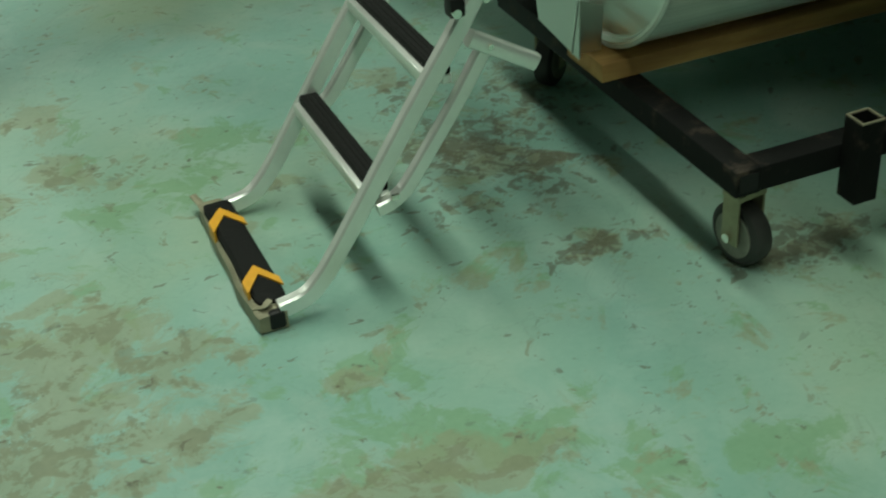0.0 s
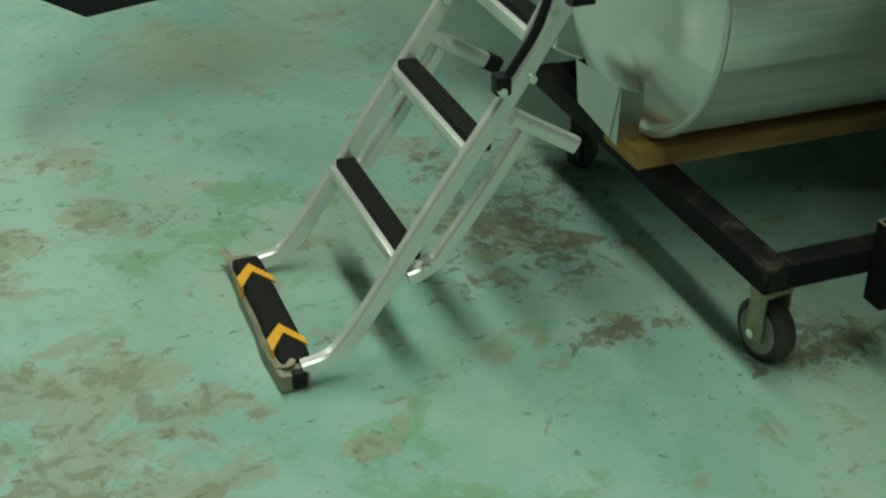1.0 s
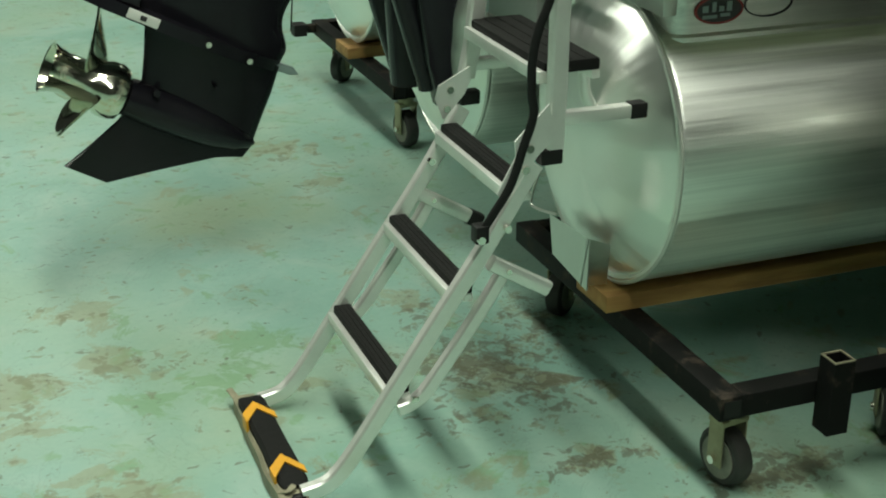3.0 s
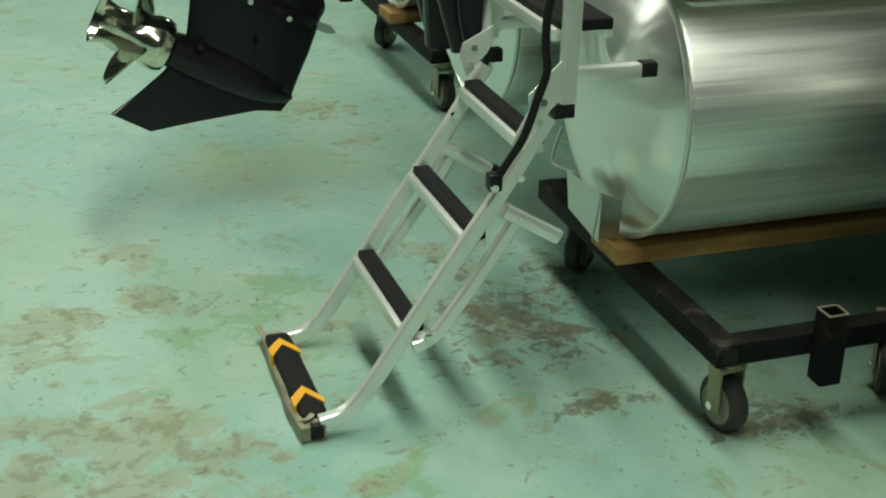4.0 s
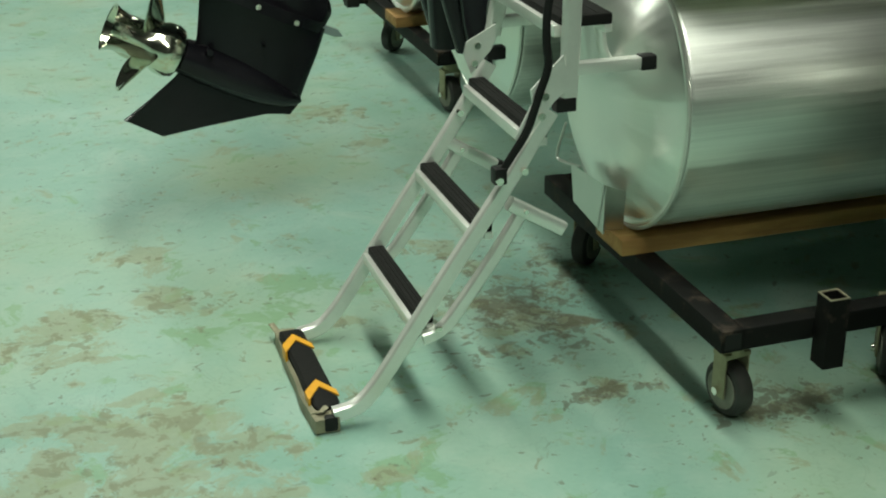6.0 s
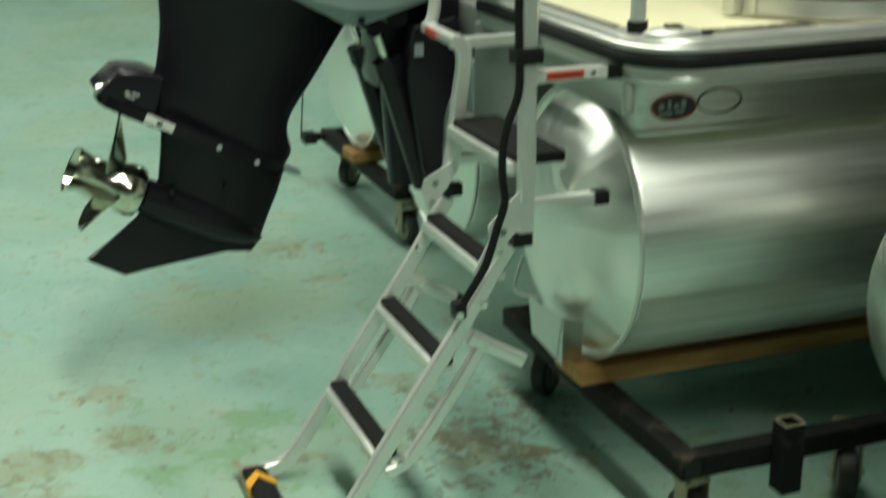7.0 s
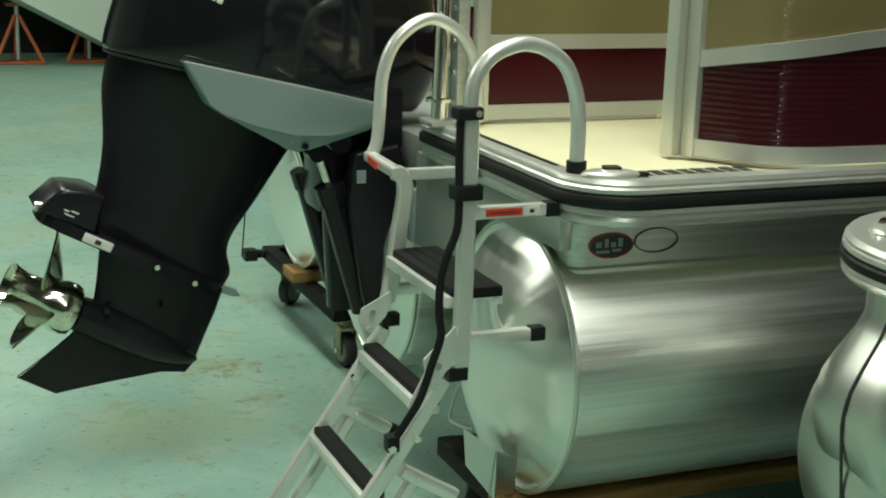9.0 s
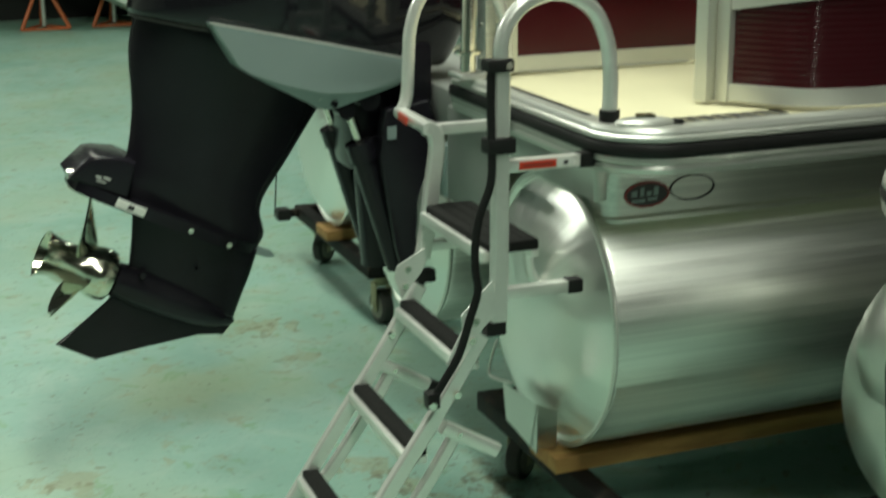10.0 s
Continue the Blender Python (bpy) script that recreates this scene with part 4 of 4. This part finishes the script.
# black strap clipped along the starboard rail
strap = thing("ladder_strap", (-0.3, YS, 0.8), "black webbing strap with buckles clipped along the ladder rail", "strap")
sp = smooth_path([(-0.268, YS - 0.012, 1.2), (-0.27, YS - 0.014, 1.12), (-0.269, YS - 0.016, 1.04), (-0.272, YS - 0.02, 0.965), (-0.295, YS - 0.022, 0.905), (-0.306, YS - 0.022, 0.85),
                  (-0.306, YS - 0.022, 0.79), (-0.301, YS - 0.022, 0.745), (-0.318, YS - 0.022, 0.69), (-0.342, YS - 0.022, 0.618), (-0.372, YS - 0.022, 0.57), (-0.402, YS - 0.022, 0.525)], 5)
part("webbing", pipe(sp, 0.017, 0.008, (0, 1, 0), 10, 3), RUBBER, strap)
part("upper_clip", box((-0.278, YS - 0.022, 1.178), (-0.222, YS + 0.02, 1.204), 0.006), RUBBER, strap)
part("middle_clip", box((-0.278, YS - 0.024, 1.018), (-0.218, YS + 0.02, 1.05), 0.006), RUBBER, strap)
part("lower_clip", box((-0.412, YS - 0.03, 0.51), (-0.385, YS + 0.0, 0.545), 0.005), RUBBER, strap)
part("clip_bolt", rod((-0.403, YS - 0.036, 0.52), (-0.403, YS - 0.02, 0.52), 0.008, 12), CHROME, strap)
part("clip_bolt", rod((-0.236, YS - 0.028, 1.192), (-0.236, YS - 0.018, 1.192), 0.007, 12), CHROME, strap)

# ---- dollies under the pontoons ----
def dolly():
    d = thing("wheeled_dolly", (0, -0.1, 0), "black steel wheeled dolly with scuffed paint carrying a pontoon", "dolly", "dollies under the boat")
    Y0, Y1, X1, Z0, Z1 = -0.545, 0.40, 1.5, 0.183, 0.233
    part("end_tube", box((-0.012, Y0, Z0), (0.04, Y1, Z1), 0.004), STEEL, d)
    part("end_tube", box((X1 - 0.05, Y0, Z0), (X1, Y1, Z1), 0.004), STEEL, d)
    for y in (Y0 + 0.002, Y1 - 0.052):
        part("side_tube", box((0.04, y, Z0 + 0.001), (X1 - 0.05, y + 0.05, Z1 - 0.001), 0.004), STEEL, d)
    part("cross_tube", box((0.8, Y0 + 0.05, Z0 + 0.002), (0.85, Y1 - 0.05, Z1 - 0.002), 0.004), STEEL, d)
    # black patch on the closed end, in place of the tube's shaded hollow
    part("mouth_shade", box((-0.004, Y0 - 0.0015, Z0 + 0.008), (0.032, Y0 + 0.004, Z1 - 0.008)), RUBBER, d)
    socket = bmesh.new()
    a, b, t = 0.0235, 0.0195, -0.57
    rings(socket, [[(0.222 + sx * r, t + sy * r, z) for sx, sy in ((-1, -1), (1, -1), (1, 1), (-1, 1))] for r, z in ((a, 0.136), (a, 0.29), (b, 0.29), (b, 0.15))], caps=True)
    part("stake_socket", socket, STEEL, d, "open square steel socket with rusty rim")
    rim = bmesh.new()
    for y2, hx, hy in ((t - a + 0.002, a, 0.002), (t + a - 0.002, a, 0.002)):
        box((0.222 - hx, y2 - hy, 0.2905), (0.222 + hx, y2 + hy, 0.293), 0, rim)
    for x2 in (0.222 - a + 0.002, 0.222 + a - 0.002):
        box((x2 - 0.002, t - a + 0.004, 0.2905), (x2 + 0.002, t + a - 0.004, 0.293), 0, rim)
    part("socket_rim", rim, DIRTY, d, "bare worn rim of the socket")
    for x, y, turn in ((0.055, -0.478, 99), (0.085, 0.33, 40), (0.475, -0.44, 60), (1.4, -0.475, 10), (1.4, 0.33, 60)):
        m = Matrix.Translation((x, y, 0)) @ Matrix.Rotation(radians(turn), 4, "Z")
        f = bmesh.new()
        box((-0.035, -0.035, 0.172), (0.035, 0.035, 0.184), 0.002, f)
        rod((0, 0, 0.15), (0, 0, 0.173), 0.026, 20, f)
        box((-0.022, -0.033, 0.14), (0.022, 0.033, 0.152), 0.003, f)
        for s in (-1, 1):
            box((-0.02, s * 0.029 - 0.0025, 0.048), (0.02, s * 0.029 + 0.0025, 0.15), 0.002, f)
        bmesh.ops.transform(f, matrix=m, verts=f.verts)
        fork = part("caster_fork", f, FORK, d, "scuffed zinc caster fork")
        w = bmesh.new()
        rings(w, [[(r * math.cos(2 * math.pi * k / 32), yy, 0.0625 + r * math.sin(2 * math.pi * k / 32)) for k in range(32)] for r, yy in
                  ((0.02, -0.019), (0.052, -0.021), (0.060, -0.016), (0.0625, 0.0), (0.060, 0.016), (0.052, 0.021), (0.02, 0.019))])
        bmesh.ops.transform(w, matrix=m, verts=w.verts)
        part("caster_wheel", w, TYRE, fork, "worn dark rubber wheel")
        rim = rod((0, -0.0225, 0.0625), (0, 0.0225, 0.0625), 0.044, 28)
        bmesh.ops.transform(rim, matrix=m, verts=rim.verts)
        part("wheel_rim", rim, WHEEL, fork, "dusty grey wheel rim")
        ax = rod((0, -0.04, 0.0625), (0, 0.04, 0.0625), 0.009, 12)
        bmesh.ops.transform(ax, matrix=m, verts=ax.verts)
        part("axle_bolt", ax, CHROME, fork)
    return d


first_dolly = dolly()
far_dolly = copy_thing(first_dolly, Matrix.Translation((0.104, 2.055, 0)))
part("bumper", box((-0.10, 0.32, 0.19), (-0.05, 0.38, 0.235), 0.005), RUBBER, far_dolly, "black rubber bumper").matrix_parent_inverse = Matrix.Translation((0, 0.1, 0))
part("bumper_bar", box((-0.052, 0.335, 0.198), (-0.012, 0.365, 0.228), 0.003), STEEL, far_dolly).matrix_parent_inverse = Matrix.Translation((0, 0.1, 0))
for y, bx in ((0.0, -0.045), (2.1, 0.05)):
    beam = bmesh.new()
    box((bx, y - 0.142, 0.234), (1.3, y + 0.0, 0.272), 0.003, beam)
    tagged(part("timber_beam", beam, WOOD), "yellowish sawn timber beam lying on the dolly under a pontoon", "timber", "timber beams")

# ---- second pontoon boat alongside ----
second = thing("neighbouring_boat", (0.6, -1.2, 0), "second aluminium pontoon boat standing alongside, rounded stern end", "boat")
BY, BX, DECK2 = -0.61, 0.262, 1.028


def boat2_line(inset=0.0):
    ln, iw = [], []
    c, r = 0.3, 0.3 - inset
    ln.append((3.5, BY - inset, 0))
    iw.append((0, -1, 0))
    for k in range(15):
        a = math.pi / 2 + (math.pi / 2) * k / 14
        ln.append((BX + c + r * math.cos(a), BY - c + r * math.sin(a), 0))
        iw.append((-math.cos(a), -math.sin(a), 0))
    ln.append((BX + inset, -3.0, 0))
    iw.append((1, 0, 0))
    return ln, iw


line2, in2 = boat2_line()
for name, prof, m in (("deck_trim", [(0, -0.045), (0.005, -0.038), (0.004, -0.026), (-0.002, -0.022), (0.002, -0.014), (-0.006, -0.002), (-0.016, 0.0), (-0.06, 0.0), (-0.06, -0.045)], TRIM),
                      ("rub_strip", [(0.004, -0.074), (0.008, -0.066), (0.008, -0.052), (0.004, -0.046), (-0.04, -0.046), (-0.04, -0.074)], RUBBER),
                      ("lower_trim", [(-0.012, -0.118), (-0.002, -0.11), (0.003, -0.098), (0.0, -0.09), (0.005, -0.083), (0.003, -0.075), (-0.04, -0.075), (-0.04, -0.118)], TRIM)):
    part(name, sweep([(o, DECK2 + 0.72 * u) for o, u in prof], line2, in2), m, second)
b = bmesh.new()
pts2 = [(x, y, DECK2 - 0.004) for x, y, z in boat2_line(0.05)[0]] + [(3.5, -3.0, DECK2 - 0.004)]
part("deck", rings(b, [pts2, [(x, y, DECK2 - 0.04) for x, y, z in pts2]]), DARKDECK, second, "deck surface, coloured dark to darken the fence panel reflections")
cleat(BX + 0.12, BY - 0.16, DECK2 + 0.003, radians(40), second)
Y2, X2 = -0.92, 0.486
tb = bmesh.new()
R2, Z2 = 0.295, 0.625
prof = [(X2 - R2 * math.cos(radians(a)), R2 * math.sin(radians(a))) for a in range(0, 91, 6)] + [(3.4, R2)]
rings(tb, [[(x, Y2 + max(r, 0.002) * math.cos(2 * math.pi * k / 72), Z2 + max(r, 0.002) * math.sin(2 * math.pi * k / 72)) for k in range(72)] for x, r in prof])
t2 = part("pontoon", tb, NOSE, second, "rounded aluminium pontoon end")
neck, flare = bmesh.new(), ((0.955, 0.0), (0.915, 0.0), (0.885, 0.013), (0.86, 0.028), (0.83, 0.046), (0.795, 0.064), (0.75, 0.074), (0.71, 0.072), (0.67, 0.062), (0.64, 0.048))
loops = []
for z, o in flare:
    x0, ya, yb, c = 0.252 - o, Y2 - 0.14 - o, Y2 + 0.07 + o, 0.06 + o
    loop = [(3.3, yb, z)]
    for cy, a0 in ((yb - c, 90), (ya + c, 180)):
        loop += [(x0 + c + c * math.cos(radians(a0 + 11.25 * k)), cy + c * math.sin(radians(a0 + 11.25 * k)), z) for k in range(9)]
    loops.append(loop + [(3.3, ya, z)])
part("neck", rings(neck, loops), NOSE, second, "flared aluminium neck above the pontoon")
seam = [(X2 - (R2 + 0.001) * math.cos(radians(a)), Y2 - 0.03, Z2 + R2 * math.sin(radians(a))) for a in range(-45, 2, 6)]
seam += [(0.252 - o - 0.001, Y2 - 0.03, z) for z, o in reversed(flare[1:-2])]
part("end_seam", pipe(smooth_path(seam, 3), 0.006, up=(0, 1, 0), seg=6), DECAL, t2, "dark seam down the end")
other = bmesh.new()
rings(other, [[(x, -2.7 + max(r, 0.002) * math.cos(2 * math.pi * k / 48), Z2 + max(r, 0.002) * math.sin(2 * math.pi * k / 48)) for k in range(48)] for x, r in prof])
part("pontoon", other, NOSE, second)
part("riser", box((0.3, -2.8, 0.85), (3.3, -2.6, 0.955), 0.01), NOSE, second)
part("cradle", box((0.7, -2.9, 0.0), (0.8, -2.5, 0.345), 0.005), STEEL, second)
part("cradle", box((2.6, -2.9, 0.0), (2.7, -2.5, 0.345), 0.005), STEEL, second)
part("cradle", box((0.7, Y2 - 0.2, 0.0), (0.8, Y2 + 0.2, 0.345), 0.005), STEEL, second)
part("cradle", box((2.6, Y2 - 0.2, 0.0), (2.7, Y2 + 0.2, 0.345), 0.005), STEEL, second)

# ---- far end of the workshop ----
def jack_stand():
    s = thing("jack_stand", (0, 0, 0), "orange steel tripod boat stand on the floor", "boat stand", "stands under the far hull")
    for k in range(3):
        a = radians(90 + 120 * k)
        foot_at = (0.26 * math.cos(a), 0.26 * math.sin(a), 0.012)
        part("leg", rod(foot_at, (0.02 * math.cos(a), 0.02 * math.sin(a), 0.46), 0.02, 12), ORANGE, s)
        b2 = radians(90 + 120 * (k + 1))
        part("base_bar", rod(foot_at, (0.26 * math.cos(b2), 0.26 * math.sin(b2), 0.012), 0.013, 10), ORANGE, s)
    part("post", rod((0, 0, 0.03), (0, 0, 0.56), 0.021, 14), TRIM, s, "grey screw post")
    part("pad", box((-0.1, -0.1, 0.55), (0.1, 0.1, 0.575), 0.004), ORANGE, s)
    return s


stand = jack_stand()
stand.location = (0.0, 11.3, 0)
copy_thing(stand, Matrix.Translation((0.68, 11.35, 0)))
hull = bmesh.new()
loops = []
for y, lift in ((10.75, 0.06), (11.2, 0.0), (12.1, 0.0)):
    loops.append([(-1.6, y, 1.42 + lift), (-1.5, y, 1.5 + lift + 0.8), (3.0, y, 2.3), (2.9, y, 1.42), (0.95, y, 0.1 + lift), (0.85, y, 0.12 + lift)])
tagged(part("boat_hull", rings(hull, loops), HULL), "pale gelcoat V-shaped boat hull propped on orange stands", "boat hull")
